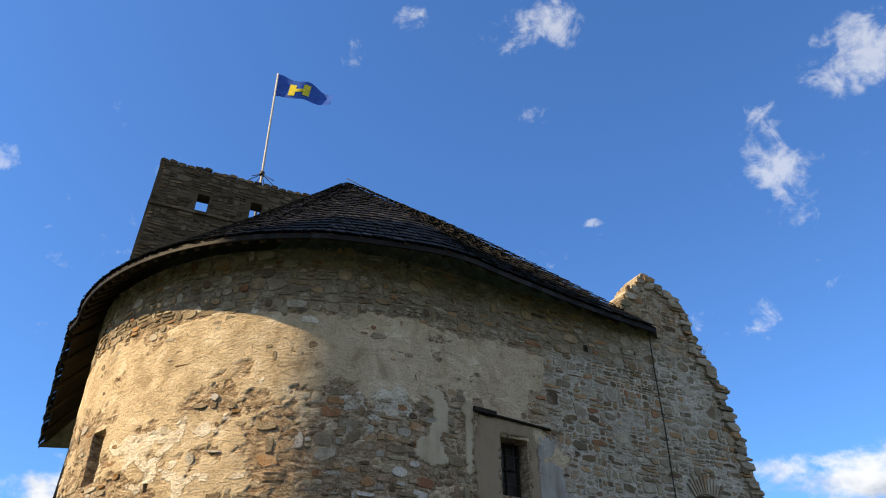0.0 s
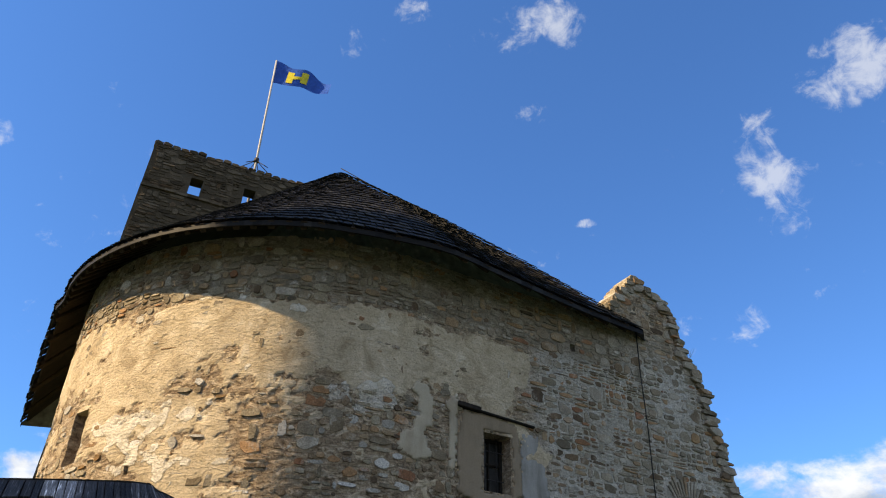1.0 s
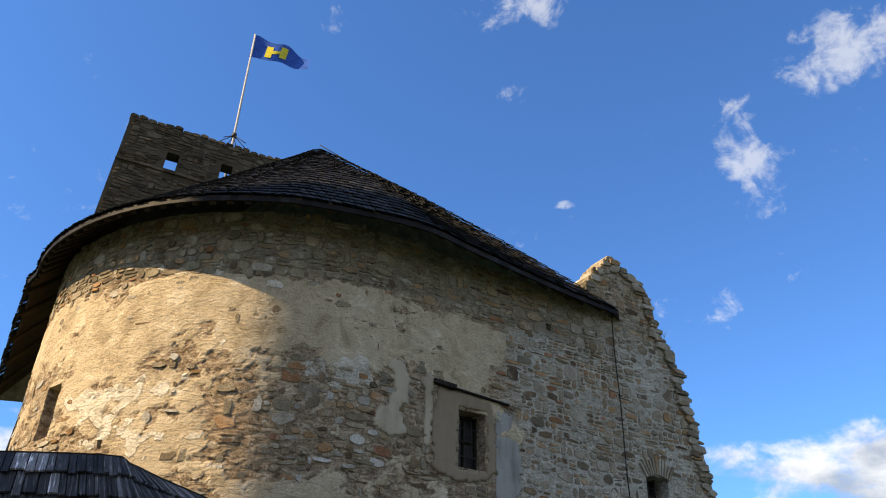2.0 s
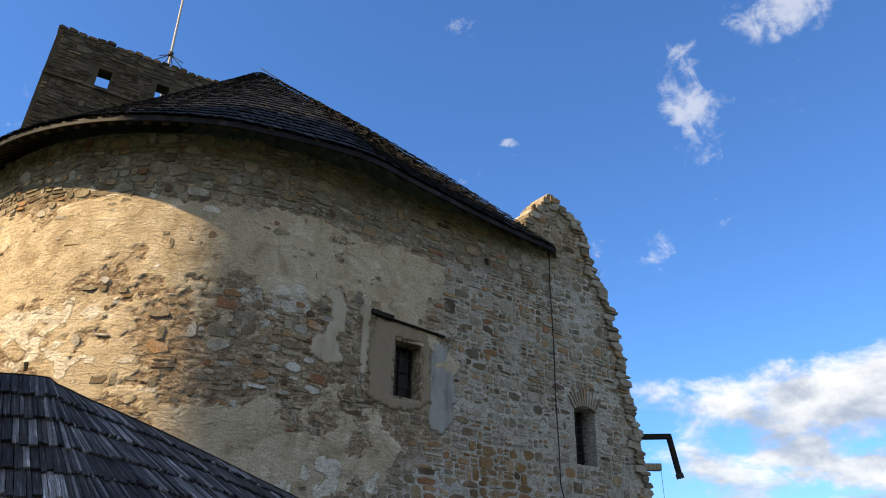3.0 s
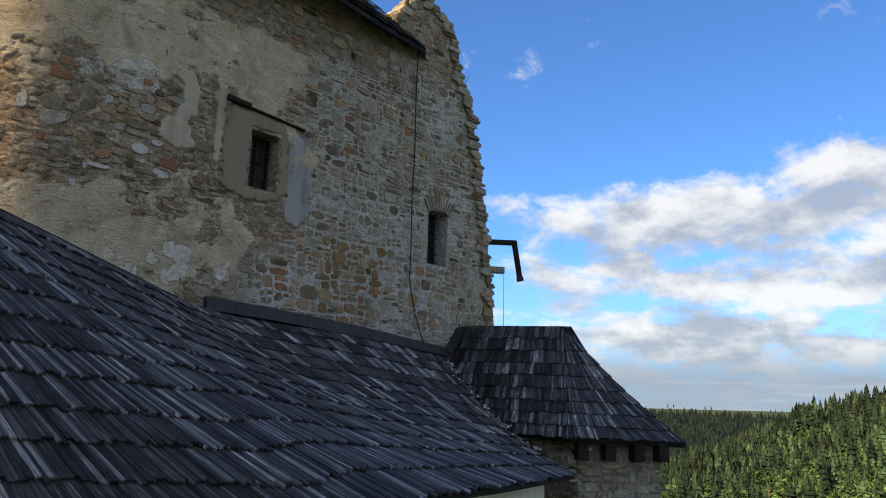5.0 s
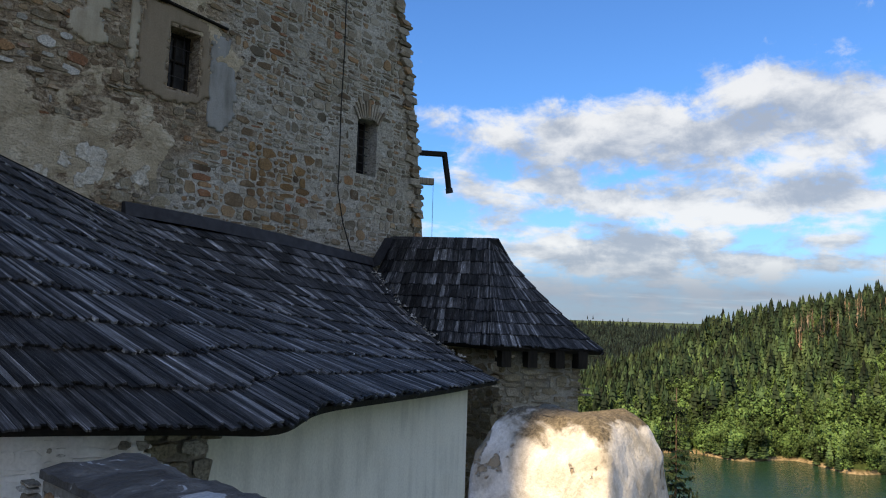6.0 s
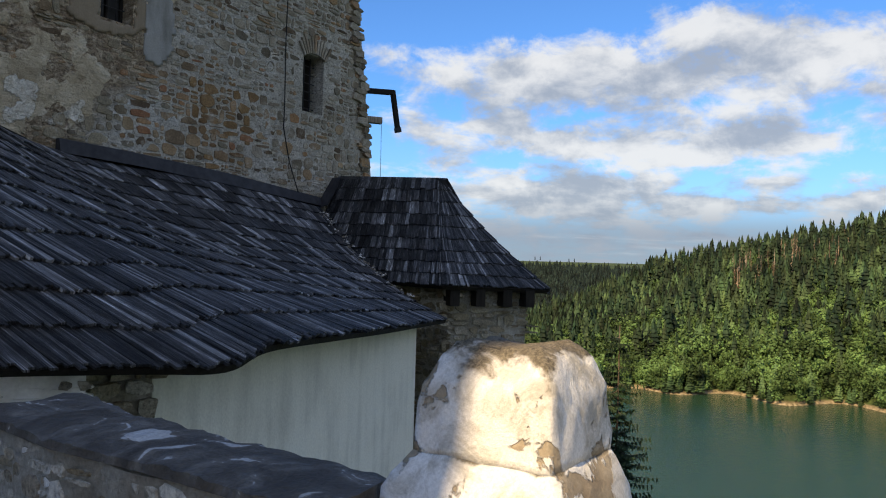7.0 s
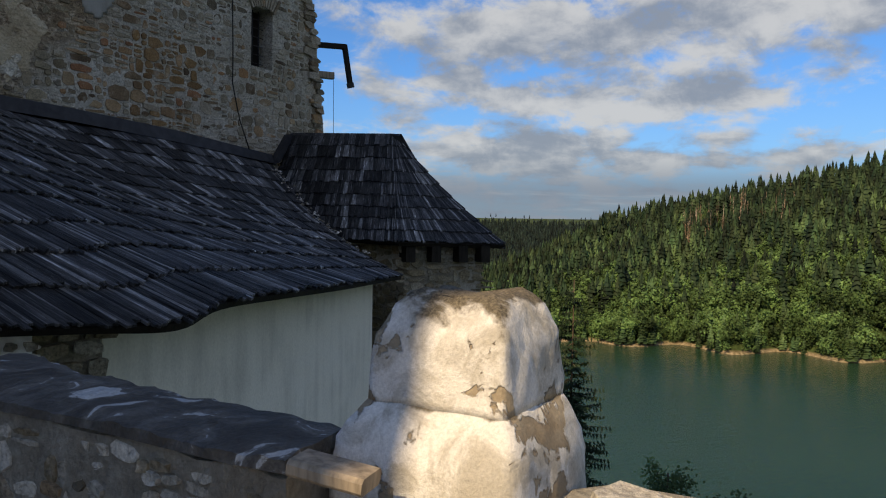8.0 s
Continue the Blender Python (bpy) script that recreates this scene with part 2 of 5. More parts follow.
def limewash_build(lichen_from):
    def build(k):
        """Thick flaking limewash over grey stone, with lichen on what faces up."""
        mid = k.noise(k.world, 7.0, 8.0, 0.6, 0.7)
        big = k.noise(k.world, 3.2, 5.0, 0.55, 0.5)
        tiny = k.noise(k.world, 90.0, 6.0, 0.7)
        flake = k.step(k.math("ADD", k.math("MULTIPLY", mid, 0.45), k.math("MULTIPLY", big, 0.75)), 0.635, 0.66)
        thin = k.step(k.noise(k.world, 5.0, 7.0, 0.65, 0.9), 0.40, 0.62)
        paint = k.mix(thin, (0.80, 0.785, 0.75, 1), (0.50, 0.47, 0.41, 1))
        col = k.mix(flake, paint, k.ramp(mid, [(0.40, (0.27, 0.215, 0.15)), (0.7, (0.44, 0.37, 0.27))]))
        up = k.add("ShaderNodeSeparateXYZ", ins={0: k.add("ShaderNodeNewGeometry").outputs["Normal"]}).outputs[2]
        lichen = k.step(k.math("ADD", k.math("MULTIPLY", up, 0.55), k.math("MULTIPLY", mid, 0.75)), lichen_from, lichen_from + 0.14)
        col = k.mix(lichen, col, k.ramp(tiny, [(0.3, (0.075, 0.065, 0.05)), (0.7, (0.25, 0.215, 0.155))]))
        col = k.mix(1.0, col, k.ramp(tiny, [(0.25, 0.72), (0.75, 1.12)]), "MULTIPLY")
        return col, (k.math("ADD", k.math("MULTIPLY", tiny, 0.35), k.math("SUBTRACT", k.math("MULTIPLY", mid, 0.8), k.math("MULTIPLY", flake, 0.6))), 1.0, 0.014)
    return build


limewash = material("flaking_limewash", limewash_build(0.66), 0.9)
plinth_lime = material("plinth_limewash", limewash_build(0.84), 0.9)


def shingle_build(stops):
    def build(k):
        r = one(k)
        uv = k.add("ShaderNodeUVMap").outputs[0]
        grain = k.noise(k.stretch(uv, 150.0, 5.0, 1.0), 1.0, 4.0, 0.6)
        worn = k.noise(k.stretch(uv, 40.0, 2.2, 1.0), 1.0, 5.0, 0.6)
        wear = k.noise(k.world, 4.0, 6.0, 0.6)
        col = k.ramp(r, stops)
        col = k.mix(1.0, col, k.ramp(wear, [(0.3, 0.6), (0.62, 1.2), (0.75, 2.2)]), "MULTIPLY")
        col = k.mix(1.0, col, k.ramp(grain, [(0.3, 0.4), (0.6, 1.2), (0.8, 2.6)]), "MULTIPLY")
        col = k.mix(1.0, col, k.ramp(worn, [(0.3, 0.5), (0.56, 1.1), (0.70, 4.5)]), "MULTIPLY")
        return col, (grain, 0.8, 0.01), 0.62
    return build


shingle_mat = material("weathered_shingle", shingle_build([(0.0, (0.022, 0.022, 0.023)), (0.5, (0.050, 0.050, 0.052)), (0.82, (0.105, 0.105, 0.110)), (0.97, (0.26, 0.26, 0.265))]))
tarred_mat = material("tarred_shingle", shingle_build([(0.0, (0.006, 0.006, 0.006)), (0.6, (0.011, 0.011, 0.011)), (0.97, (0.03, 0.03, 0.03))]))


def wood_build(tone):
    def build(k):
        grain = k.noise(k.stretch(k.place, 14.0, 14.0, 2.0), 2.0, 5.0)
        big = k.noise(k.place, 1.5, 3.0)
        col = k.mix(1.0, (*tone, 1), k.ramp(grain, [(0.3, 0.55), (0.75, 1.5)]), "MULTIPLY")
        col = k.mix(1.0, col, k.ramp(big, [(0.3, 0.7), (0.7, 1.3)]), "MULTIPLY")
        return col, (grain, 0.5, 0.01), 0.75
    return build


dark_wood = material("dark_old_timber", wood_build((0.018, 0.015, 0.012)))
soffit_wood = material("soffit_board", wood_build((0.045, 0.031, 0.02)))
grey_wood = material("weathered_timber", wood_build((0.30, 0.25, 0.19)))
black_metal = material("dark_sheet_metal", lambda k: (k.ramp(k.noise(k.world, 6.0, 4.0), [(0.3, (0.025, 0.025, 0.028)), (0.7, (0.05, 0.05, 0.055))]), (k.noise(k.world, 30.0), 0.15, 0.01), 0.5))
pole_metal = material("painted_pole", lambda k: (k.ramp(k.noise(k.world, 5.0, 4.0), [(0.3, (0.34, 0.34, 0.34)), (0.7, (0.46, 0.46, 0.46))]), None, 0.4))
black_cable = material("black_cable", lambda k: (k.ramp(k.noise(k.world, 9.0), [(0.3, (0.01, 0.01, 0.01)), (0.7, (0.03, 0.03, 0.03))]), None, 0.7))
# near-black paint that stands for unlit depth behind openings
painted_dark = material("painted_dark_interior", lambda k: (k.ramp(k.noise(k.world, 2.0), [(0.3, (0.012, 0.01, 0.009)), (0.7, (0.03, 0.026, 0.022))]), None, 0.95))


def slate_build(k):
    mid = k.noise(k.world, 3.4, 8.0, 0.6, 1.4)
    big = k.noise(k.world, 1.3, 4.0)
    tiny = k.noise(k.world, 60.0, 6.0, 0.7)
    col = k.ramp(mid, [(0.3, (0.055, 0.049, 0.042)), (0.5, (0.095, 0.086, 0.075)), (0.7, (0.21, 0.195, 0.175))])
    lime = k.step(k.math("ADD", k.math("MULTIPLY", mid, 0.8), k.math("MULTIPLY", big, 0.3)), 0.63, 0.65)
    col = k.mix(lime, col, (0.46, 0.46, 0.45, 1))
    col = k.mix(1.0, col, k.ramp(tiny, [(0.3, 0.7), (0.7, 1.3)]), "MULTIPLY")
    return col, (k.math("ADD", tiny, k.math("MULTIPLY", mid, 2.0)), 0.6, 0.02), k.math("ADD", k.math("MULTIPLY", mid, 0.4), 0.35)


slate = material("bitumen_coping", slate_build)


def water_build(k):
    rip = k.noise(k.stretch(k.world, 0.25, 0.9, 1.0, 0.6), 1.0, 5.0, 0.65)
    wide = k.noise(k.world, 0.012, 3.0)
    col = k.ramp(wide, [(0.3, (0.013, 0.042, 0.022)), (0.7, (0.019, 0.052, 0.027))])
    return col, (rip, 0.55, 0.5), 0.08


water_mat = material("lake_water", water_build, gloss=0.2)



def ground_build(k):
    big = k.noise(k.world, 0.02, 5.0)
    tiny = k.noise(k.world, 0.8, 6.0)
    height = k.add("ShaderNodeSeparateXYZ", ins={0: k.world}).outputs[2]
    col = k.ramp(big, [(0.3, (0.035, 0.055, 0.018)), (0.7, (0.065, 0.09, 0.028))])
    col = k.mix(1.0, col, k.ramp(tiny, [(0.3, 0.6), (0.7, 1.3)]), "MULTIPLY")
    beach = k.step(k.math("ADD", height, k.math("MULTIPLY", tiny, 1.2)), -41.9, -42.8)
    col = k.mix(beach, col, k.ramp(tiny, [(0.35, (0.10, 0.085, 0.045)), (0.5, (0.24, 0.185, 0.115)), (0.7, (0.36, 0.29, 0.19))]))
    return col, (tiny, 0.6, 0.3)


ground_mat = material("meadow_and_shore", ground_build, 0.95)
terrace_mat = material("terrace_stone", stone_build([(0.0, (0.42, 0.40, 0.36)), (1.0, (0.54, 0.51, 0.46))], 0.2), 0.9)


def leaf_build(tones):
    def build(k):
        col = k.ramp(one(k), [(i / max(1, len(tones) - 1), c) for i, c in enumerate(tones)])
        col = k.mix(1.0, col, k.ramp(k.noise(k.world, 0.11, 4.0), [(0.34, 0.22), (0.5, 0.85), (0.66, 2.0)]), "MULTIPLY")
        return col, None, 0.7
    return build


spruce_leaf = material("spruce_needles", leaf_build([(0.011, 0.025, 0.013), (0.020, 0.038, 0.018), (0.036, 0.056, 0.024)]))
light_leaf = material("light_needles", leaf_build([(0.030, 0.060, 0.026), (0.046, 0.082, 0.034), (0.066, 0.105, 0.042)]))
# bluish tint in place of distance haze over the far wood
far_leaf = material("hazed_far_needles", leaf_build([(0.010, 0.020, 0.017), (0.016, 0.028, 0.022)]))
broad_leaf = material("broad_leaves", leaf_build([(0.055, 0.105, 0.034), (0.068, 0.122, 0.039), (0.082, 0.140, 0.046), (0.075, 0.118, 0.038)]))
dead_leaf = material("dead_spruce", leaf_build([(0.14, 0.095, 0.065), (0.20, 0.14, 0.10), (0.27, 0.235, 0.19)]))
bark = material("bark", wood_build((0.10, 0.075, 0.055)))


# ---- mesh helpers ----
def mesh(name, verts, faces, mat, smooth=False):
    data = bpy.data.meshes.new(name)
    data.from_pydata([tuple(v) for v in verts], [], faces)
    data.materials.append(mat)
    if smooth:
        data.polygons.foreach_set("use_smooth", [True] * len(data.polygons))
    data.update()
    return data


def part(name, data, parent=None, label=""):
    ob = new(name, data)
    if parent is not None:
        ob.parent = parent
    if label:
        ob["label"] = label
    return ob


def thing(name, label, category, kind="", group="", at=(0, 0, 0)):
    ob = new(name)
    ob.location = at
    return tagged(ob, label, category, group, kind)


class Soup:
    """Collects many loose pieces into one mesh."""

    def __init__(self):
        self.v, self.f = [], []

    def add(self, verts, faces):
        n = len(self.v)
        self.v += verts
        self.f += [tuple(i + n for i in face) for face in faces]

    def box(self, a, b, c, d, e, f, g, h):
        """Eight corners: the lower ring a b c d and the upper ring e f g h."""
        self.add([a, b, c, d, e, f, g, h], [(3, 2, 1, 0), (4, 5, 6, 7), (0, 1, 5, 4), (1, 2, 6, 5), (2, 3, 7, 6), (3, 0, 4, 7)])

    def data(self, name, mat, smooth=False):
        return mesh(name, self.v, self.f, mat, smooth)


def beam_data(name, a, b, w, h, mat, up=(0, 0, 1), bevel=0.012):
    """A squared timber from a to b with softened edges."""
    a, b = Vector(a), Vector(b)
    d = (b - a).normalized()
    side = d.cross(Vector(up)).normalized()
    top = side.cross(d).normalized()
    ring = []
    for sx, sy in ((-1, -1), (1, -1), (1, 1), (-1, 1)):
        for ox, oy in ((0, bevel), (bevel, 0)) if sx * sy > 0 else ((bevel, 0), (0, bevel)):
            ring.append(side * sx * (w / 2 - ox) + top * sy * (h / 2 - oy))
    verts = [a + r for r in ring] + [b + r for r in ring]
    n = len(ring)
    faces = [tuple(range(n - 1, -1, -1)), tuple(range(n, 2 * n))] + [(i, (i + 1) % n, n + (i + 1) % n, n + i) for i in range(n)]
    return mesh(name, verts, faces, mat)


def tube_data(name, points, radius, mat, sides=8, taper=1.0):
    pts = [Vector(p) for p in points]
    verts, faces = [], []
    for i, p in enumerate(pts):
        d = (pts[min(i + 1, len(pts) - 1)] - pts[max(i - 1, 0)]).normalized()
        side = d.cross(Vector((0.3, 0.9, 0.1))).normalized()
        top = side.cross(d)
        r = radius * (1 + (taper - 1) * i / max(1, len(pts) - 1))
        for j in range(sides):
            a = 2 * math.pi * j / sides
            verts.append(p + (side * math.cos(a) + top * math.sin(a)) * r)
    for i in range(len(pts) - 1):
        for j in range(sides):
            q = (j + 1) % sides
            faces.append((i * sides + j, i * sides + q, (i + 1) * sides + q, (i + 1) * sides + j))
    faces += [tuple(range(sides - 1, -1, -1)), tuple(range((len(pts) - 1) * sides, len(pts) * sides))]
    return mesh(name, verts, faces, mat, True)


def lerp(a, b, t):
    return a + (b - a) * t

# ---- the plan of the round tower: an arc that runs into a straight wall ----
CX, CY, RAD = -2.835, 18.87, 5.7
NX, NY = 0.454, -0.891                       # outward normal of the straight wall
DX, DY = 0.891, 0.454                        # along the straight wall
NANG = math.atan2(NY, NX)
TURN_AT = 9.0                                # where the straight wall rounds into its end


def round_wall(u, z, out=0.0):
    """A place on the tower wall: u metres along it (0 where the arc ends), height z, out metres proud."""
    if u < 0:
        a = NANG + u / RAD
        return Vector((CX + (RAD + out) * math.cos(a), CY + (RAD + out) * math.sin(a), z))
    if u < TURN_AT:
        return Vector((CX + NX * (RAD + out) + DX * u, CY + NY * (RAD + out) + DY * u, z))
    r = 0.9
    b = min((u - TURN_AT) / r, 1.75)
    cx, cy = CX + NX * (RAD - r) + DX * TURN_AT, CY + NY * (RAD - r) + DY * TURN_AT
    a = NANG + b
    rest = (u - TURN_AT) - b * r
    return Vector((cx + (r + out) * math.cos(a) - math.sin(a) * rest, cy + (r + out) * math.sin(a) + math.cos(a) * rest, z))


def ruin_edge(z):
    """How far the broken end of the wall reaches at height z."""
    pts = [(-4, 9.6), (2.3, 9.25), (4.2, 8.95), (6.4, 8.55), (7.6, 8.3), (8.6, 7.75), (9.3, 7.5), (9.9, 7.15), (10.2, 6.5)]
    for (z0, u0), (z1, u1) in zip(pts, pts[1:]):
        if z <= z1:
            return lerp(u0, u1, max(0.0, (z - z0) / (z1 - z0))) + 0.10 * math.sin(z * 7.3) * math.sin(z * 3.1 + 1)
    return 6.0


def wall_top(u):
    if u < 5.5:
        return 8.75
    pts = [(5.5, 9.45), (5.68, 9.6), (5.95, 9.8), (6.09, 10.1), (6.42, 10.28), (6.5, 10.25), (6.62, 10.0), (6.76, 9.84), (7.25, 9.84), (7.52, 9.66), (7.66, 9.3), (7.72, 8.8), (7.98, 8.16), (8.27, 7.45), (8.43, 6.6), (8.8, 5.5), (9.0, 4.3), (9.7, 1.0)]
    for (u0, z0), (u1, z1) in zip(pts, pts[1:]):
        if u <= u1:
            return lerp(z0, z1, (u - u0) / (u1 - u0))
    return 1.0


OPENINGS = [(1.75, 2.38, 4.10, 5.25), (6.75, 7.44, 3.40, 4.74), (-7.05, -6.55, 4.27, 5.33), (4.10, 4.24, 7.62, 7.80), (-5.12, -5.02, 3.88, 4.04)]


def open_at(u, z, margin=0.0):
    return any(a - margin < u < b + margin and c - margin < z < d + margin for a, b, c, d in OPENINGS)


# wall body, built in cells so that the openings go through it
THICK = 0.75


def bell(x, y):
    return math.exp(-x * x - y * y)


def ramp01(x, low, high):
    t = min(max((x - low) / (high - low), 0.0), 1.0)
    return t * t * (3 - 2 * t)


def bare_line(z):
    """Where the coated part of the wall gives way to open rubble."""
    return 3.1 + 0.5 * noise.noise((z * 0.7, 0, 0)) + 0.25 * noise.noise((z * 2.3, 4, 0)) - 1.3 * ramp01(z, 3.6, 2.4)


def coat_at(u, z):
    """How much of the lime coat is left: 0 bare, 1 whole."""
    v = 0.55 * noise.noise((u * 0.6, z * 0.9, 21)) + 0.45 * noise.noise((u * 1.6, z * 2.1, 5)) + 0.28 * noise.noise((u * 4.2, z * 5.0, 2)) + 0.14 * noise.noise((u * 10, z * 12, 8))
    v += 0.70 * math.exp(-((z - 6.5) / 0.75) ** 2) * ramp01(u, 3.4, 1.8) - 0.12
    v += 0.75 * bell((u + 1.9) / 1.4, (z - 2.85) / 0.6) + 0.7 * bell((u + 0.85) / 0.28, (z - 4.4) / 0.9) + 0.62 * bell((u - 0.2) / 1.5, (z - 2.5) / 0.75) + 0.30 * bell((u + 4.8) / 1.8, (z - 4.5) / 1.3)
    v -= 0.45 * bell((u + 0.6) / 1.7, (z - 4.4) / 1.0) + 1.3 * ramp01(z, 7.2, 7.7) + 1.5 * ramp01(u, bare_line(z) - 0.2, bare_line(z) + 0.5)
    return ramp01(v, 0.0, 0.16)


def lime_at(u, z):
    v = 0.5 * noise.noise((u * 1.1, z * 1.4, 61)) + 0.35 * noise.noise((u * 3.1, z * 3.6, 52)) - 0.22
    v += 0.55 * bell((u + 4.7) / 1.7, (z - 4.7) / 0.7) + 0.35 * bell((u + 0.6) / 0.9, (z - 5.5) / 0.5) + 0.40 * bell((u - 0.4) / 1.4, (z - 2.3) / 0.5) + 0.25 * bell((u + 4.2) / 1.6, (z - 7.3) / 0.3)
    return ramp01(v, 0.0, 0.35) * ramp01(u, 3.6, 2.2)


def build_round_wall():
    us = sorted(set([-15.5, -13.0, -11.5, -10.2] + [-9.4 + 0.06 * i for i in range(320)] + [10.0, 10.4] + [e for o in OPENINGS for e in o[:2]]))
    zs = sorted(set([-6.0, -3.0, 0.0] + [1.0 + 0.06 * i for i in range(130)] + [9.0 + 0.2 * i for i in range(8)] + [e for o in OPENINGS for e in o[2:]]))
    masks = []
    pos, faces = [], []
    index = {}

    def corner(i, j, back):
        key = (i, j, back)
        if key not in index:
            u, z = us[i], min(zs[j], wall_top(us[i]) if us[i] > 5.4 else 8.75)
            wob, coat, lime = 0.0, 0.0, 0.0
            if not back and z > 0.9:
                coat, lime = coat_at(u, z), lime_at(u, z)
                wob = 0.02 * (noise.noise((u * 0.9, z * 0.9, 3.0)) + 0.5 * noise.noise((u * 2.7, z * 2.7, 9.0)))
                wob += 0.022 * coat + (1 - coat) * (1 - 0.7 * ramp01(u, 2.0, 4.0)) * (0.022 * noise.noise((u * 5, z * 7, 1)) + 0.012 * noise.noise((u * 12, z * 15, 1)))
            grey = ramp01(u, bare_line(z) - 0.5, bare_line(z) + 0.5) * ramp01(z, 8.9, 7.6)
            # bare brown top courses, plus eaves' shade carried by the colour
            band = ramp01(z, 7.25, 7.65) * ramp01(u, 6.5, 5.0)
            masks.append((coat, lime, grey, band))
            pos.append(round_wall(u, z, -THICK if back else wob))
            index[key] = len(pos) - 1
        return index[key]

    def solid(i, j):
        if i < 0 or j < 0 or i >= len(us) - 1 or j >= len(zs) - 1:
            return False
        u, z = (us[i] + us[i + 1]) / 2, (zs[j] + zs[j + 1]) / 2
        if z > (wall_top(u) if u > 5.4 else 8.75) or open_at(u, z):
            return False
        return True

    for i in range(len(us) - 1):
        for j in range(len(zs) - 1):
            if not solid(i, j):
                continue
            a, b, c, d = (i, j), (i + 1, j), (i + 1, j + 1), (i, j + 1)
            faces.append(tuple(corner(*p, False) for p in (a, b, c, d)))
            faces.append(tuple(corner(*p, True) for p in (d, c, b, a)))
            for (p, q), (ni, nj) in (((a, b), (i, j - 1)), ((b, c), (i + 1, j)), ((c, d), (i, j + 1)), ((d, a), (i - 1, j))):
                if not solid(ni, nj):
                    faces.append((corner(*q, False), corner(*p, False), corner(*p, True), corner(*q, True)))
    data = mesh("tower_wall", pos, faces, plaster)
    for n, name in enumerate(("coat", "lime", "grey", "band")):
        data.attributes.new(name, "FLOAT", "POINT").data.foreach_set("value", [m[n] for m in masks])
    return data


tower = thing("round_tower", "round stone castle tower with worn cream render and a ruined end", "tower", at=(CX, CY, -6))


def under(parent, name, data, label=""):
    """A part whose mesh is given in world places."""
    ob = part(name, data, parent, label)
    ob.matrix_parent_inverse = Matrix.Translation(parent.location).inverted()
    return ob


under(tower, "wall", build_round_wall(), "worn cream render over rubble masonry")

# near-black boxes behind the openings: the unlit dark is in their colour
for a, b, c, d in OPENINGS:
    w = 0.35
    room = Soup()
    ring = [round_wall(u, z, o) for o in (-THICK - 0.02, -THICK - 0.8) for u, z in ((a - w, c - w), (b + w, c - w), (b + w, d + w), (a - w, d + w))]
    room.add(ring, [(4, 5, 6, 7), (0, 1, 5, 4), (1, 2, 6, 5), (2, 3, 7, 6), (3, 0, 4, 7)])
    under(tower, "inner_room", room.data("inner_room", painted_dark), "near-black box behind the opening, painted as unlit")


# ---- shingle roofs ----
def shingles(surface, across, courses, length, width, soup, lift=0.03, lap=1.35, seed=1, thick=0.018):
    """Rows of riven shingles on surface(a, b), a along the eaves and b from the top (0) to the eaves (1).
    across(b): metres along the surface at b. Returns nothing; fills soup, a list of (a, b, verts, faces)."""
    rng = random.Random(seed)
    for c in range(courses):
        b0, b1 = c / courses, (c + 1) / courses
        top = max(0.0, b1 - lap / courses)
        n = max(3, int(across(b1) / width))
        cuts = [i / n for i in range(n + 1)]
        for i in range(1, n):
            cuts[i] += rng.uniform(-0.28, 0.28) / n
        dz = rng.uniform(-0.04, 0.04) / courses
        for a0, a1 in zip(cuts, cuts[1:]):
            gap = (a1 - a0) * 0.055
            e = b1 + dz + rng.uniform(-0.085, 0.085) / courses
            pts = []
            for a, b in ((a0 + gap, top), (a1 - gap, top), (a1 - gap, e), (a0 + gap, e)):
                p, nrm = surface(a, min(b, 1.02))
                pts.append((p, nrm))
            h = lift * rng.uniform(0.8, 1.25)
            k1 = rng.uniform(0, 0.010)
            lo = [pts[0][0], pts[1][0], pts[2][0] + pts[2][1] * (h - thick + k1), pts[3][0] + pts[3][1] * (h - thick)]
            hi = [pts[0][0] + pts[0][1] * 0.004, pts[1][0] + pts[1][1] * 0.004, pts[2][0] + pts[2][1] * (h + k1), pts[3][0] + pts[3][1] * h]
            soup.append(((a0 + a1) / 2, b1, lo + hi, [(4, 5, 6, 7), (3, 2, 6, 7), (0, 3, 7, 4), (2, 1, 5, 6)]))


def ruled(rows, sag=None):
    """A surface between two guide lines: rows of (top, eave). a runs along the rows."""
    tops, eaves = [Vector(r[0]) for r in rows], [Vector(r[1]) for r in rows]
    n = len(rows) - 1

    def along(pts, a):
        x = min(max(a, 0.0), 1.0) * n
        i = min(int(x), n - 1)
        t = x - i
        p0, p1, p2, p3 = pts[max(i - 1, 0)], pts[i], pts[i + 1], pts[min(i + 2, n)]
        m1, m2 = (p2 - p0) * 0.5, (p3 - p1) * 0.5
        return p1 * (2 * t**3 - 3 * t**2 + 1) + m1 * (t**3 - 2 * t**2 + t) + p2 * (-2 * t**3 + 3 * t**2) + m2 * (t**3 - t**2)

    def spot(a, b):
        p = along(tops, a).lerp(along(eaves, a), b)
        if sag:
            p.z -= sag(a) * math.sin(math.pi * min(max(b, 0), 1))
        return p

    def surface(a, b):
        p = spot(a, b)
        da = spot(min(a + 0.004, 1.0), b) - spot(max(a - 0.004, 0.0), b)
        db = spot(a, min(b + 0.02, 1.0)) - spot(a, max(b - 0.02, 0.0))
        nrm = da.cross(db).normalized() if da.length > 1e-7 else Vector((0, 0, 1))
        if nrm.z < 0:
            nrm = -nrm
        return p, nrm

    return surface


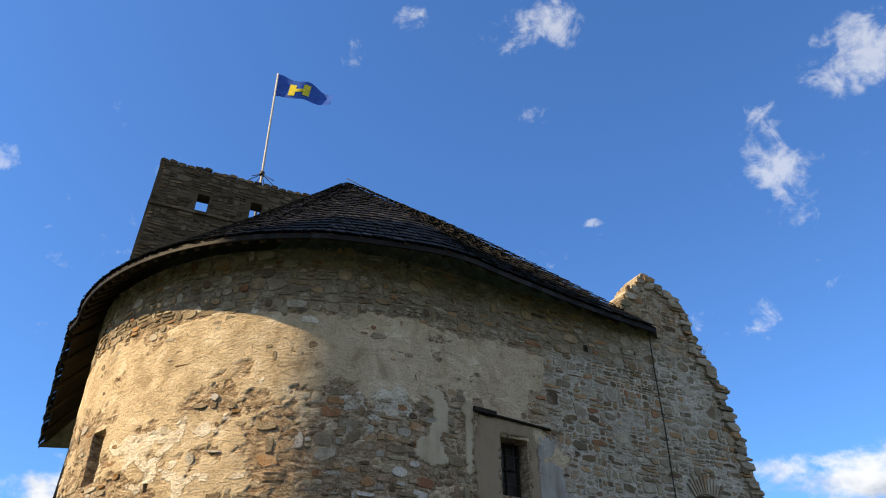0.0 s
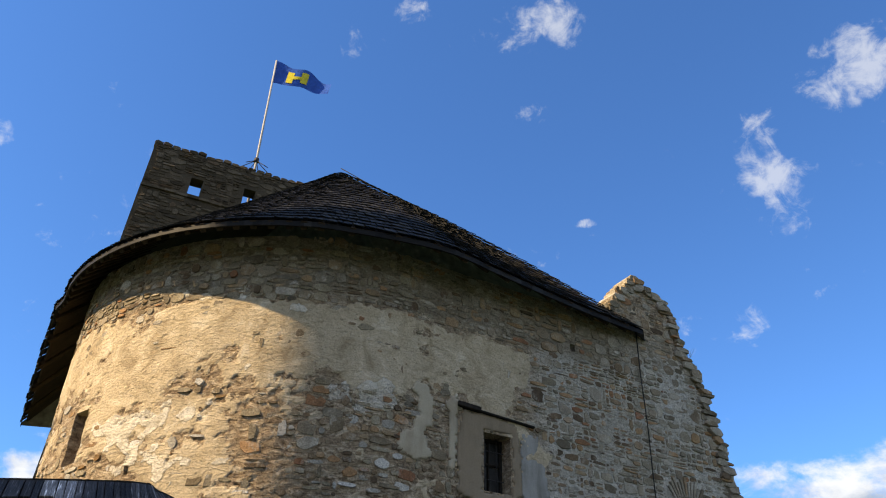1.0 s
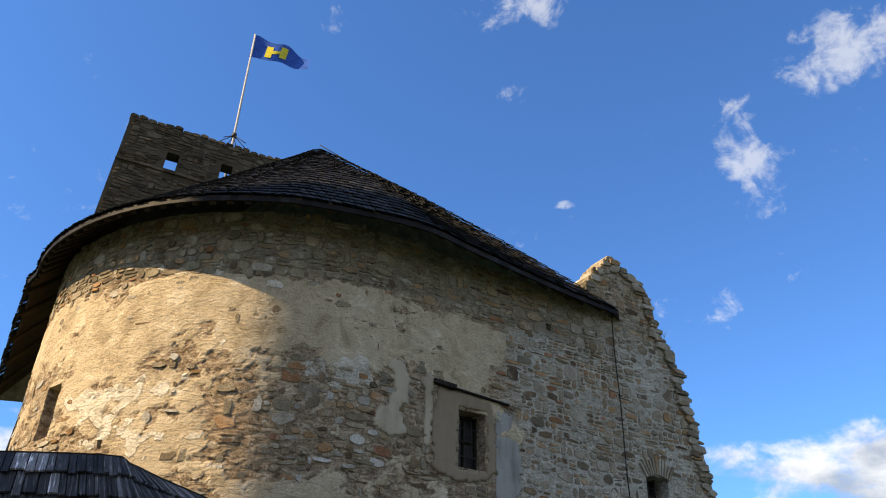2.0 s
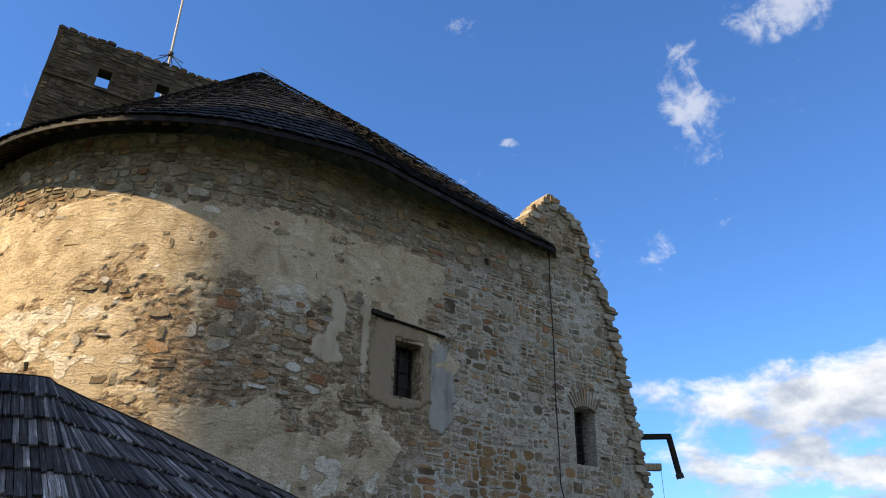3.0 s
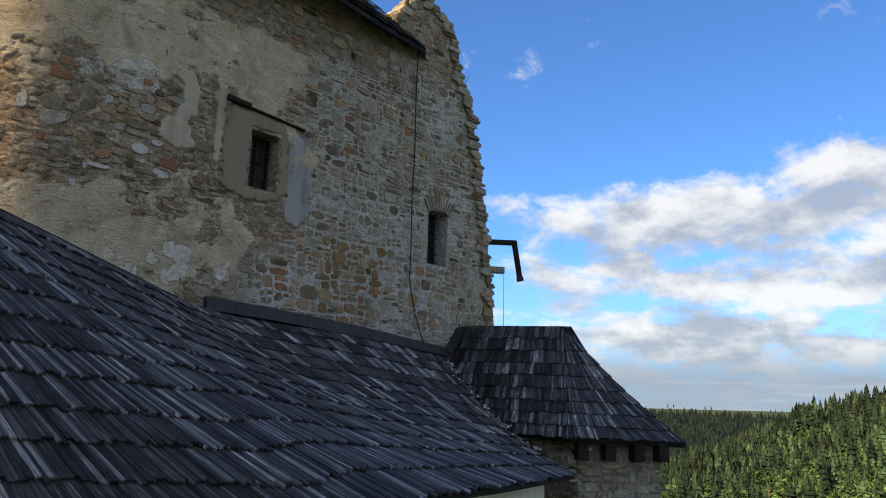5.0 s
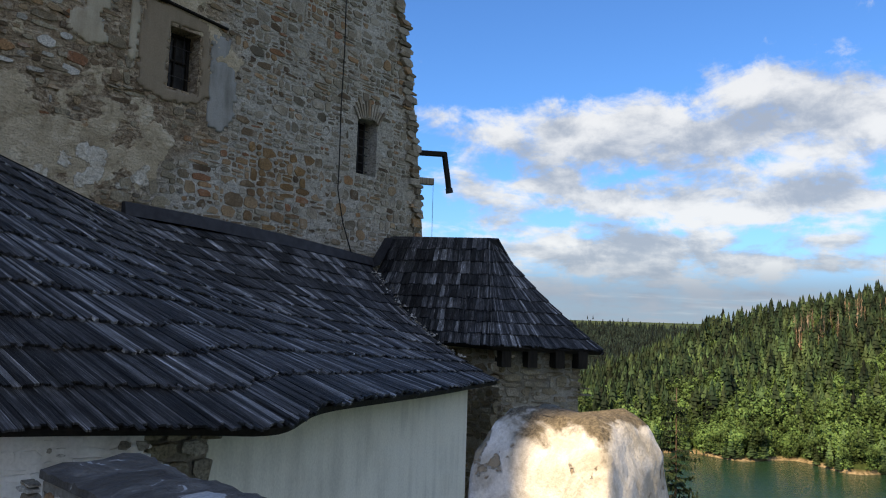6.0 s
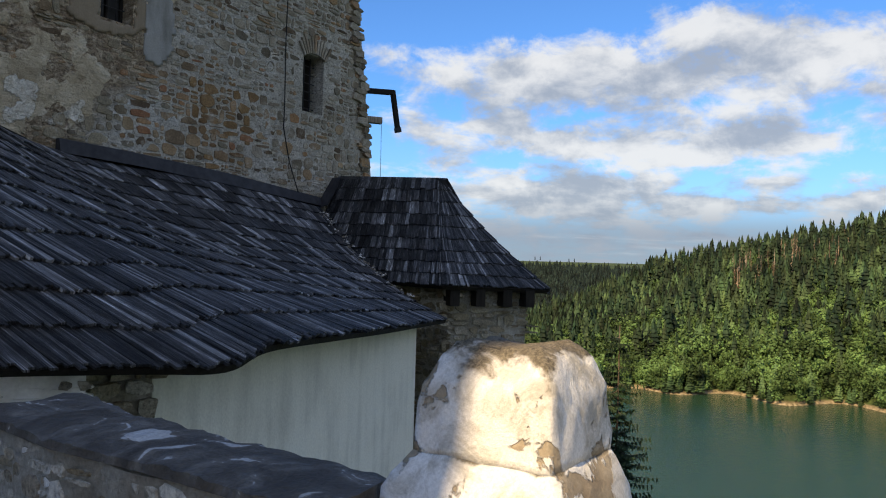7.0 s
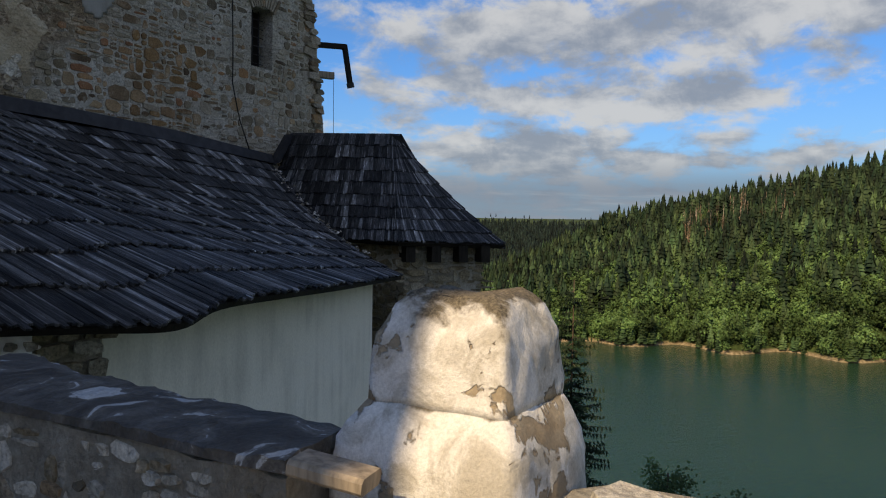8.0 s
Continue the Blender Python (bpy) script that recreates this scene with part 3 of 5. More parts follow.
def deck(surface, na, nb, thick, mat, name, drop=0.006, end=1.0, upper=None):
    """The boarding under the shingles, with thickness."""
    verts, faces = [], []
    for layer in (0.0, -thick):
        for i in range(na + 1):
            for j in range(nb + 1):
                p, nrm = surface(i / na, end * j / nb)
                verts.append(p + nrm * (layer - drop))
    m = (na + 1) * (nb + 1)
    at = lambda i, j, l: l * m + i * (nb + 1) + j
    for i in range(na):
        for j in range(nb):
            faces.append((at(i, j, 0), at(i, j + 1, 0), at(i + 1, j + 1, 0), at(i + 1, j, 0)))
            faces.append((at(i, j, 1), at(i + 1, j, 1), at(i + 1, j + 1, 1), at(i, j + 1, 1)))
    for i in range(na):
        for j in (0, nb):
            faces.append((at(i, j, 0), at(i + 1, j, 0), at(i + 1, j, 1), at(i, j, 1)))
    for j in range(nb):
        for i in (0, na):
            faces.append((at(i, j, 0), at(i, j + 1, 0), at(i, j + 1, 1), at(i, j, 1)))
    data = mesh(name, verts, faces, mat)
    if upper:
        data.materials.append(upper)
        for i in range(0, 2 * na * nb, 2):
            data.polygons[i].material_index = 1
    return data


def shingle_uv(data):
    """Each shingle of eight corners gets its own strip of grain, running down the slope."""
    layer = data.uv_layers.new(name="grain")
    loops = np.zeros(len(data.loops), dtype=np.int32)
    data.loops.foreach_get("vertex_index", loops)
    which, corner = loops // 8, loops % 8
    across, along = np.isin(corner, (1, 2, 5, 6)) * 0.12, np.isin(corner, (2, 3, 6, 7)) * 0.6
    layer.data.foreach_set("uv", np.column_stack([which * 0.731 % 97 + across, which * 0.377 % 53 + along]).astype(np.float32).ravel())
    return data


def lay(soup, parent, label, near=None, name="shingle", mat=shingle_mat):
    """Puts shingles down: those that near() picks as single parts, the rest joined."""
    rest = Soup()
    singles = 0
    for a, b, verts, faces in soup:
        if near and singles < 300 and near(a, b):
            data = shingle_uv(mesh(name, verts, faces, mat))
            for loop in data.uv_layers[0].data:
                loop.uv += Vector((singles * 0.731 % 97, singles * 0.377 % 53))
            under(parent, name, data)
            singles += 1
        else:
            rest.add(verts, faces)
    ob = under(parent, "shingle_covering", shingle_uv(rest.data("shingle_covering", mat)), label)
    ob["kind"] = "stuff"


# tower roof: cone over the arc, a flat face over the straight wall
EAVE_Z = 8.55
APEX = Vector((-2.72, 18.6, 14.75))


def tower_eave():
    pts = [Vector((5.35, 16.25, EAVE_Z)), Vector((4.2, 15.55, EAVE_Z)), Vector((2.9, 14.68, EAVE_Z)), Vector((1.6, 13.75, EAVE_Z)), Vector((0.3, 12.88, EAVE_Z))]
    for ang in (-82, -90, -98, -106, -114, -122, -130, -138, -146, -154):
        a = radians(ang)
        r = 6.35 - 0.05 * max(0.0, (-112 - ang) / 42)
        pts.append(Vector((-2.7 + r * math.cos(a), 18.6 + r * math.sin(a), EAVE_Z)))
    pts.append(Vector((-8.72, 16.3, EAVE_Z)))
    pts += [Vector((-8.98, 16.8, EAVE_Z)), Vector((-11.0, 20.7, EAVE_Z)), Vector((-13.1, 24.9, EAVE_Z))]
    return pts


tower_rows = [(APEX + (e - APEX) * 0.015, e) for e in tower_eave()]
tower_surface = ruled(tower_rows, lambda a: -0.22 if a < 0.2 else -0.22 + min(1, (a - 0.2) / 0.2) * 0.28)
tower_roof = thing("tower_roof", "steep dark shingle roof on the round tower", "roof", at=(CX, CY, EAVE_Z))
under(tower_roof, "boarding", deck(tower_surface, 160, 10, 0.06, soffit_wood, "boarding", 0.05, 0.985, tarred_mat), "brown soffit boards")
soup = []
shingles(tower_surface, lambda b: 0.6 + 27.0 * b, 30, 0.3, 0.15, soup, 0.04, seed=3)
lay(soup, tower_roof, "black tarred wooden shingles", mat=tarred_mat)
back = [APEX, Vector((5.35, 16.25, EAVE_Z)), Vector((7.0, 21.0, EAVE_Z)), Vector((2.0, 27.0, EAVE_Z)), Vector((-13.1, 24.9, EAVE_Z))]
under(tower_roof, "back_slope", mesh("back_slope", back + [v - Vector((0, 0, 0.08)) for v in back], [(0, 1, 2), (0, 2, 3), (0, 3, 4), (7, 6, 5), (8, 7, 5), (9, 8, 5), (1, 2, 7, 6), (2, 3, 8, 7), (3, 4, 9, 8)], shingle_mat))
# fascia board along the eaves and rafters under it
eave_line = [tower_surface(i / 90, 1.0)[0] for i in range(91)]
fascia = Soup()
for p, q in zip(eave_line, eave_line[1:]):
    outp, outq = (Vector((v.x - CX, v.y - CY, 0)).normalized() for v in (p, q))
    z = Vector((0, 0, 1))
    fascia.box(p - outp * 0.06 - z * 0.13, q - outq * 0.06 - z * 0.13, q - outq * 0.02 - z * 0.13, p - outp * 0.02 - z * 0.13,
               p - outp * 0.06 - z * 0.02, q - outq * 0.06 - z * 0.02, q - outq * 0.02 - z * 0.02, p - outp * 0.02 - z * 0.02)
under(tower_roof, "fascia", fascia.data("fascia", tarred_mat), "dark fascia board")
for i in range(2, 90, 2):
    p, _ = tower_surface(i / 90, 0.99)
    q, _ = tower_surface(i / 90, 0.80)
    under(tower_roof, "rafter", beam_data("rafter", p - Vector((0, 0, 0.16)), q - Vector((0, 0, 0.18)), 0.13, 0.17, soffit_wood))


# ---- lower building with the low shingle roof ----
LOW = [((-7, 7.25, 2.0), (-7, 4.9, -0.70)), ((-4.8, 7.25, 2.0), (-4.0, 4.9, -0.70)), ((-2.75, 7.2, 2.02), (-1.3, 4.88, -0.70)), ((-2.5, 7.4, 2.0), (-0.1, 4.86, -0.71)),
       ((-2.3, 7.85, 1.98), (0.75, 4.86, -0.725)), ((-1.95, 8.6, 1.96), (1.30, 4.97, -0.745)), ((-1.4, 9.8, 1.9), (1.72, 5.45, -0.68)), ((-0.4, 11.9, 1.76), (2.6, 6.45, -0.72)),
       ((0.78, 14.28, 1.66), (3.75, 7.85, -0.80)), ((3.5, 15.6, 1.50), (5.0, 9.35, -0.87)), ((6.3, 17.1, 1.28), (6.24, 10.83, -0.94))]
low_surface = ruled(LOW, lambda a: 0.06 + 0.26 * a * a)
low_roof = thing("low_roof", "dark weathered shingle roof sweeping round a corner to the tower", "roof", at=(0, 8, -0.6))
under(low_roof, "boarding", deck(low_surface, 60, 14, 0.05, dark_wood, "boarding"), "dark eaves boards")
soup = []
shingles(low_surface, lambda b: 14.0 + 3.0 * b, 12, 0.3, 0.068, soup, 0.038, seed=5, thick=0.020)
lay(soup, low_roof, "grey-black riven wooden shingles", lambda a, b: 0.27 < a < 0.62 and b > 0.55)
# ridge away to the left, and the hidden back slope
low_back = [low_surface(i / 30, 0.0)[0] for i in range(31)]
pts = [p + Vector((0, 0, 0.02)) for p in low_back] + [p + Vector((-2.2 if i > 10 else 0.0, 1.2 if i > 10 else 2.3, -2.4)) for i, p in enumerate(low_back)]
cut = 23
under(low_roof, "back_slope", mesh("back_slope", pts, [(i, i + 1, 32 + i, 31 + i) for i in range(cut)], shingle_mat))

# flashing where the low roof meets the tower
flash = Soup()
F = [(1.05, 1.62, 1.86), (2.4, 1.58, 1.82), (4.6, 1.46, 1.70), (6.0, 1.36, 1.58), (7.35, 1.26, 1.46)]
for (u0, a0, b0), (u1, a1, b1) in zip(F, F[1:]):
    flash.box(round_wall(u0, a0, 0.16), round_wall(u1, a1, 0.16), round_wall(u1, a1, 0.0), round_wall(u0, a0, 0.0),
              round_wall(u0, b0, 0.10), round_wall(u1, b1, 0.10), round_wall(u1, b1, 0.0), round_wall(u0, b0, 0.0))
flash.box(round_wall(7.30, 1.22, 0.16), round_wall(7.55, 1.30, 0.16), round_wall(7.55, 1.30, 0.0), round_wall(7.30, 1.22, 0.0),
          round_wall(7.85, 1.98, 0.12), round_wall(8.1, 2.02, 0.12), round_wall(8.1, 2.02, 0.0), round_wall(7.85, 1.98, 0.0))
under(low_roof, "flashing", flash.data("flashing", black_metal), "dark sheet-metal flashing along the tower")

# ---- small turret with its own roof ----
TA, TB, TL, TD = Vector((6.66, 11.74, -0.42)), Vector((8.72, 11.31, -0.46)), Vector((6.25, 13.9, -0.40)), Vector((10.3, 15.4, -0.46))
TR, TT = Vector((7.85, 14.07, 1.78)), Vector((6.95, 17.45, 2.05))
turret = thing("corner_turret", "small rubble stone turret with a dark hipped shingle roof", "turret", at=(8, 13, -8))
mid = TA.lerp(TB, 0.5)
turret_rows = [(TT, Vector((5.9, 17.0, -0.37))), (TR.lerp(TT, 0.5), TL), (TR.lerp(TT, 0.04), TA + Vector((-0.06, 0.22, 0))), (TR, TA + Vector((0.12, -0.06, 0))), (TR, mid), (TR, TB)]
left_surface = ruled(turret_rows, lambda a: 0.12)
soup = []
shingles(left_surface, lambda b: 3.8 + 4.6 * b, 9, 0.3, 0.08, soup, 0.034, seed=8)
under(turret, "boarding", deck(left_surface, 30, 6, 0.07, dark_wood, "boarding"))
lay(soup, turret, "dark wooden shingles", lambda a, b: a > 0.3)
east_surface = ruled([(TR, TB), (TR, TD), (TT, TD + Vector((0.5, 3.5, 0)))], lambda a: 0.16)
under(turret, "east_slope", deck(east_surface, 8, 4, 0.08, shingle_mat, "east_slope"))
WA, WB, WD, WL = Vector((6.98, 12.05, 0)), Vector((8.42, 11.68, 0)), Vector((9.8, 15.2, 0)), Vector((6.6, 14.2, 0))


def prism(ring, z0, z1, mat, name):
    n = len(ring)
    v = [Vector((p.x, p.y, z0)) for p in ring] + [Vector((p.x, p.y, z1)) for p in ring]
    return mesh(name, v, [tuple(range(n - 1, -1, -1)), tuple(range(n, 2 * n))] + [(i, (i + 1) % n, n + (i + 1) % n, n + i) for i in range(n)], mat)


under(turret, "wall", prism([WA, WB, WD, WL], -9, -0.42, mortar, "wall"), "rubble masonry wall")
for t in (0.02, 0.34, 0.68, 0.97):
    p = WA.lerp(WB, t)
    outn = Vector((WB.y - WA.y, WA.x - WB.x, 0)).normalized()
    p = Vector((p.x, p.y, -0.62))
    under(turret, "corbel", beam_data("corbel", p - outn * 0.15, p + outn * 0.34, 0.17, 0.30, dark_wood), "dark timber corbel")

# ---- pale wall and rough wall under the low eaves ----
pale = thing("rendered_wall", "smooth pale limewashed wall under the low eaves", "wall", kind="structure", at=(3, 8, -6))
P0, P1 = Vector((0.98, 5.75, 0)), Vector((5.72, 10.85, 0))
inn = Vector((-(P1 - P0).y, (P1 - P0).x, 0)).normalized()
N = 24
verts, faces = [], []
for layer in (0, 0.5):
    for i in range(N + 1):
        for z in (-6.0, 0.0):
            p = P0.lerp(P1, i / N) + inn * layer
            p.z = z if z < -1 else low_surface(lerp(0.52, 0.985, i / N), 0.9)[0].z - 0.14
            verts.append(p)
for i in range(N):
    a, b = 2 * i, 2 * (N + 1) + 2 * i
    faces += [(a, a + 2, a + 3, a + 1), (b + 1, b + 3, b + 2, b), (a + 1, a + 3, b + 3, b + 1)]
faces += [(0, 1, 2 * (N + 1) + 1, 2 * (N + 1)), (2 * N, 2 * (N + 1) + 2 * N, 2 * (N + 1) + 2 * N + 1, 2 * N + 1)]
under(pale, "wall", mesh("wall", verts, faces, white_wall))

rough_wall = thing("rough_wall", "rough stone wall with flaking whitewash under the eaves", "wall", kind="structure", at=(-2, 5.5, -6))
under(rough_wall, "wall", prism([Vector((-7, 5.25, 0)), Vector((0.52, 5.25, 0)), Vector((0.55, 5.9, 0)), Vector((-7, 6.0, 0))], -6, -0.70, whitewash, "wall"), "flaking whitewash")
under(rough_wall, "recess", prism([Vector((0.5, 5.55, 0)), Vector((0.96, 5.70, 0)), Vector((0.90, 6.3, 0)), Vector((0.5, 6.1, 0))], -6, -0.74, mortar, "recess"))

# ---- parapet with its merlon ----
parapet = thing("parapet_wall", "rubble parapet wall with dark bitumen-coated coping", "wall", kind="structure", at=(0.7, 3.2, -1.6))


def strip(near_pts, far_pts, z0, z1, mat, name, cuts=10, rough=0.02, seed=0.0):
    """A wall between two lines in plan, with an uneven top."""
    verts, faces = [], []
    nn, mm = cuts, 5
    for i in range(nn + 1):
        t = i / nn * (len(near_pts) - 1)
        j = min(int(t), len(near_pts) - 2)
        a = Vector(near_pts[j]).lerp(Vector(near_pts[j + 1]), t - j)
        b = Vector(far_pts[j]).lerp(Vector(far_pts[j + 1]), t - j)
        ring = [Vector((a.x, a.y, z0))]
        for m in range(mm + 1):
            p = a.lerp(b, m / mm)
            edge = 0.5 if m in (0, mm) else 1.0
            wob = rough * noise.noise((p.x * 6, p.y * 6, seed)) + rough * 0.6 * noise.noise((p.x * 17, p.y * 17, seed))
            side = (a - b).normalized() * (rough * noise.noise((p.x * 9, p.y * 9, seed + 4)) if m in (0, mm) else 0)
            ring.append(Vector((p.x, p.y, z1 + wob - (0.015 if edge < 1 else 0))) + side)
        ring.append(Vector((b.x, b.y, z0)))
        verts += ring
    w = mm + 3
    for i in range(nn):
        for m in range(w - 1):
            faces.append((i * w + m, i * w + m + 1, (i + 1) * w + m + 1, (i + 1) * w + m))
    faces += [tuple(range(w)), tuple(range((nn + 1) * w - 1, nn * w - 1, -1))]
    return mesh(name, verts, faces, mat)


NEAR = [(-0.02, 4.25, 0), (0.25, 3.51, 0), (0.52, 3.03, 0), (0.80, 2.44, 0), (0.92, 2.24, 0)]
FAR = [(0.45, 4.6, 0), (0.62, 3.95, 0), (0.92, 3.22, 0), (1.18, 2.66, 0), (1.24, 2.48, 0)]
inner = [Vector(p) + Vector((0.012, 0.008, 0)) for p in NEAR]
under(parapet, "core", strip([tuple(p) for p in inner], [(x - 0.03, y - 0.02, 0) for x, y, _ in FAR], -12.0, -0.845, mortar, "core", 20, 0.02), "rubble masonry core")
under(parapet, "coping", strip(NEAR, FAR, -0.85, -0.80, slate, "coping", 90, 0.018, 2.0), "dark bitumen coping with pale lime stains")


def merlon_data(first, last, name):
    """A band of the whitewashed merlon: splayed plinth, upright block, saddle-shaped worn cap."""
    bm = bmesh.new()
    ex, ey = Vector((0.44, -0.90, 0)), Vector((0.90, 0.44, 0))
    base = Vector((1.455, 1.91, 0))                     # the corner nearest the terrace
    L, T = 0.49, 0.47
    levels = [(-1.00, 0.13, 0.03), (-0.85, 0.125, 0.04), (-0.75, 0.12, 0.045), (-0.69, 0.105, 0.045), (-0.64, 0.078, 0.04), (-0.595, 0.036, 0.03), (-0.570, 0.010, 0.025), (-0.52, 0.004, 0.02), (-0.42, -0.004, 0.02), (-0.36, -0.014, 0.025),
              (-0.315, -0.032, 0.035), (-0.275, -0.060, 0.05), (-0.240, -0.10, 0.06), (-0.215, -0.15, 0.06)]
    levels = levels[first:last]
    rings = []
    per = 12
    for z, grow, rnd in levels:
        ring = []
        x0, x1, y0, y1 = -L - grow * 0.72, grow * 0.62, -grow * 0.8, T - 0.02 + grow * 0.6
        corners = [(x1, y0), (x1, y1), (x0, y1), (x0, y0)]
        for c in range(4):
            ax, ay = corners[c]
            bx, by = corners[(c + 1) % 4]
            for s in range(per):
                t = s / per
                px, py = lerp(ax, bx, t), lerp(ay, by, t)
                cut = 0.0
                edge = min(t, 1 - t) * max(abs(bx - ax), abs(by - ay))
                if edge < rnd:
                    cut = (rnd - edge) * 0.45
                cxm, cym = (x0 + x1) / 2, (y0 + y1) / 2
                d = Vector((cxm - px, cym - py, 0)).normalized()
                p = base + ex * (px + d.x * cut) + ey * (py + d.y * cut)
                zz = z
                if z > -0.34:
                    mid_x = (px - cxm) / L
                    zz += (0.085 * abs(mid_x) ** 1.5 + 0.03 * noise.noise((px * 9, py * 9, 4))) * (1 if z > -0.30 else 0.4) - 0.02
                w = 0.012 * noise.noise((p.x * 7, p.y * 7, z * 7)) + 0.006 * noise.noise((p.x * 21, p.y * 21, z * 21))
                p += (ex * -d.x + ey * -d.y) * w
                ring.append(bm.verts.new((p.x, p.y, zz + w * 0.7)))
        rings.append(ring)
    n = 4 * per
    for r0, r1 in zip(rings, rings[1:]):
        for i in range(n):
            bm.faces.new((r0[i], r0[(i + 1) % n], r1[(i + 1) % n], r1[i]))
    top = bm.verts.new(base + ex * (-L / 2) + ey * (T / 2) + Vector((0, 0, max(-0.585, levels[-1][0] - 0.015))))
    for i in range(n):
        bm.faces.new((rings[-1][i], rings[-1][(i + 1) % n], top))
    bm.faces.new(list(reversed(rings[0])))
    bmesh.ops.recalc_face_normals(bm, faces=bm.faces)
    bmesh.ops.subdivide_edges(bm, edges=bm.edges, cuts=1, use_grid_fill=True)
    for v in bm.verts:
        v.co += Vector((noise.noise(v.co * 30), noise.noise(v.co * 30 + Vector((9, 0, 0))), noise.noise(v.co * 30 + Vector((0, 9, 0))))) * 0.004
    data = bpy.data.meshes.new(name)
    bm.to_mesh(data)
    bm.free()
    data.materials.append(limewash if last > 10 else plinth_lime)
    data.polygons.foreach_set("use_smooth", [True] * len(data.polygons))
    return data


merlon = thing("merlon", "whitewashed stone merlon with flaking limewash and lichen-grown cap", "merlon", at=(1.4, 2.1, -1.0))
for part_name, first, last in (("plinth", 0, 7), ("block", 6, 20)):
    under(merlon, part_name, merlon_data(first, last, part_name))
merlon.location.z = -1.115

# ---- terrace floor, and two unseen walls added to block the sun ----
terrace = tagged(new("terrace_floor", prism([Vector((-7, -6, 0)), Vector((2.2, -6, 0)), Vector((2.2, 1.3, 0)), Vector((0.9, 2.2, 0)), Vector((0.0, 4.5, 0)), Vector((0, 5.3, 0)), Vector((-7, 5.3, 0))], -14.0, -1.6, terrace_mat, "terrace_floor")), "worn stone terrace floor", "floor", kind="structure")
# out-of-view blockers: a near one for the merlon, a far one for the roofs
near_blocker = tagged(new("courtyard_wall", prism([Vector((-6.2, -1.03, 0)), Vector((-6.2, 1.2, 0)), Vector((-7.2, 1.2, 0)), Vector((-7.2, -1.03, 0))], -3.5, 7.6, plaster, "courtyard_wall")), "tall rendered wall, unseen, added to shade the merlon's left side", "wall", kind="structure")
upper = tagged(new("upper_castle", prism([Vector((-28, -9.3, 0)), Vector((-28, 1.93, 0)), Vector((-29, 1.93, 0)), Vector((-29, -9.3, 0))], -46, 41.0, plaster, "upper_castle")), "high rendered wall, unseen, added to shade the low roofs", "wall", kind="structure")


# ---- land: one sheet from the castle rock over the lake bed to the far hills ----
LAKE = -44.0


def ridge_height(az):
    """Height of the wooded crest over the eye, treetops included."""
    pts = [(-180, 0), (0, -20), (34, -32), (37, -24), (40, -13), (43, -1), (46, 12), (50, 19), (54, 29), (57.5, 35), (60, 43), (63, 50), (75, 70), (110, 60), (180, 0)]
    for (a0, h0), (a1, h1) in zip(pts, pts[1:]):
        if az <= a1:
            return lerp(h0, h1, (az - a0) / (a1 - a0))
    return 0


def shore_range(az):
    return 300 + 6 * math.sin(az * 0.9) + 5 * math.sin(az * 0.37 + 1) - 12 * math.exp(-((az - 53) / 3.0) ** 2)


def crest_range(az):
    """Distance of the hill's crest: far off on one side, near on the other."""
    t = min(max((az - 38) / 26, 0.0), 1.0)
    return lerp(440, 560, t)


def land(x, y):
    r = math.hypot(x, y)
    az = math.degrees(math.atan2(x, y))
    s = shore_range(az) if 0 < az < 120 else 300
    if r < 22:
        return lerp(-6, -12, r / 22)
    if r < 60:
        return lerp(-12, LAKE - 5, (r - 22) / 38)
    if r < s - 8:
        return LAKE - 5
    if r < s + 4:
        return lerp(LAKE - 5, LAKE + 1.6, (r - s + 8) / 12)
    c = crest_range(az)
    top = ridge_height(az) - 18
    if r < c:
        t = (r - s - 4) / (c - s - 4)
        return lerp(LAKE + 1.6, top, t ** 0.85) + 2.5 * noise.noise((x * 0.02, y * 0.02, 1))
    if r < c + 160:
        return lerp(top, min(top, -38), (r - c) / 160)
    if r < 1400:
        return lerp(min(top, -38), 19 + 3 * math.sin(az * 0.4), (r - c - 160) / (1240 - c))
    return lerp(19, 5, min(1, (r - 1400) / 1200))


def land_data():
    rs = [0, 12, 22, 35, 48, 60, 110, 200, 270, 284, 290, 294, 298, 302, 306, 312, 325, 345, 370, 400, 430, 460, 500, 540, 580, 620, 680, 760, 850, 950, 1100, 1300, 1500, 1800, 2300, 3200, 4500]
    azs = [30 + 0.5 * i for i in range(81)] + [70 + 5 * i for i in range(1, 64)]
    verts, faces = [], []
    for a in azs:
        for r in rs:
            x, y = r * math.sin(radians(a)), r * math.cos(radians(a))
            verts.append((x, y, land(x, y)))
    n, m = len(azs), len(rs)
    for i in range(n):
        q = (i + 1) % n
        for j in range(m - 1):
            faces.append((i * m + j, i * m + j + 1, q * m + j + 1, q * m + j))
    data = mesh("ground", verts, faces, ground_mat, True)
    return data


tagged(new("ground", land_data()), "wooded hills, meadow and sandy lake shore", "ground", kind="structure")
wv = [Vector((330 * math.sin(radians(a)), 330 * math.cos(radians(a)), LAKE)) for a in range(0, 360, 5)]
tagged(new("lake_water", mesh("lake_water", wv, [tuple(reversed(range(len(wv))))], water_mat)), "calm green lake water with fine ripples", "lake", kind="structure")

# ---- keep behind, with its flag ----
keep = thing("keep", "square stone keep with a ruined battlement", "tower", at=(-9, 30, 0))
K0, K1 = Vector((-12.95, 28.2, 0)), Vector((-4.2, 32.0, 0))
kd = (K1 - K0).normalized()
kn = Vector((kd.y, -kd.x, 0))


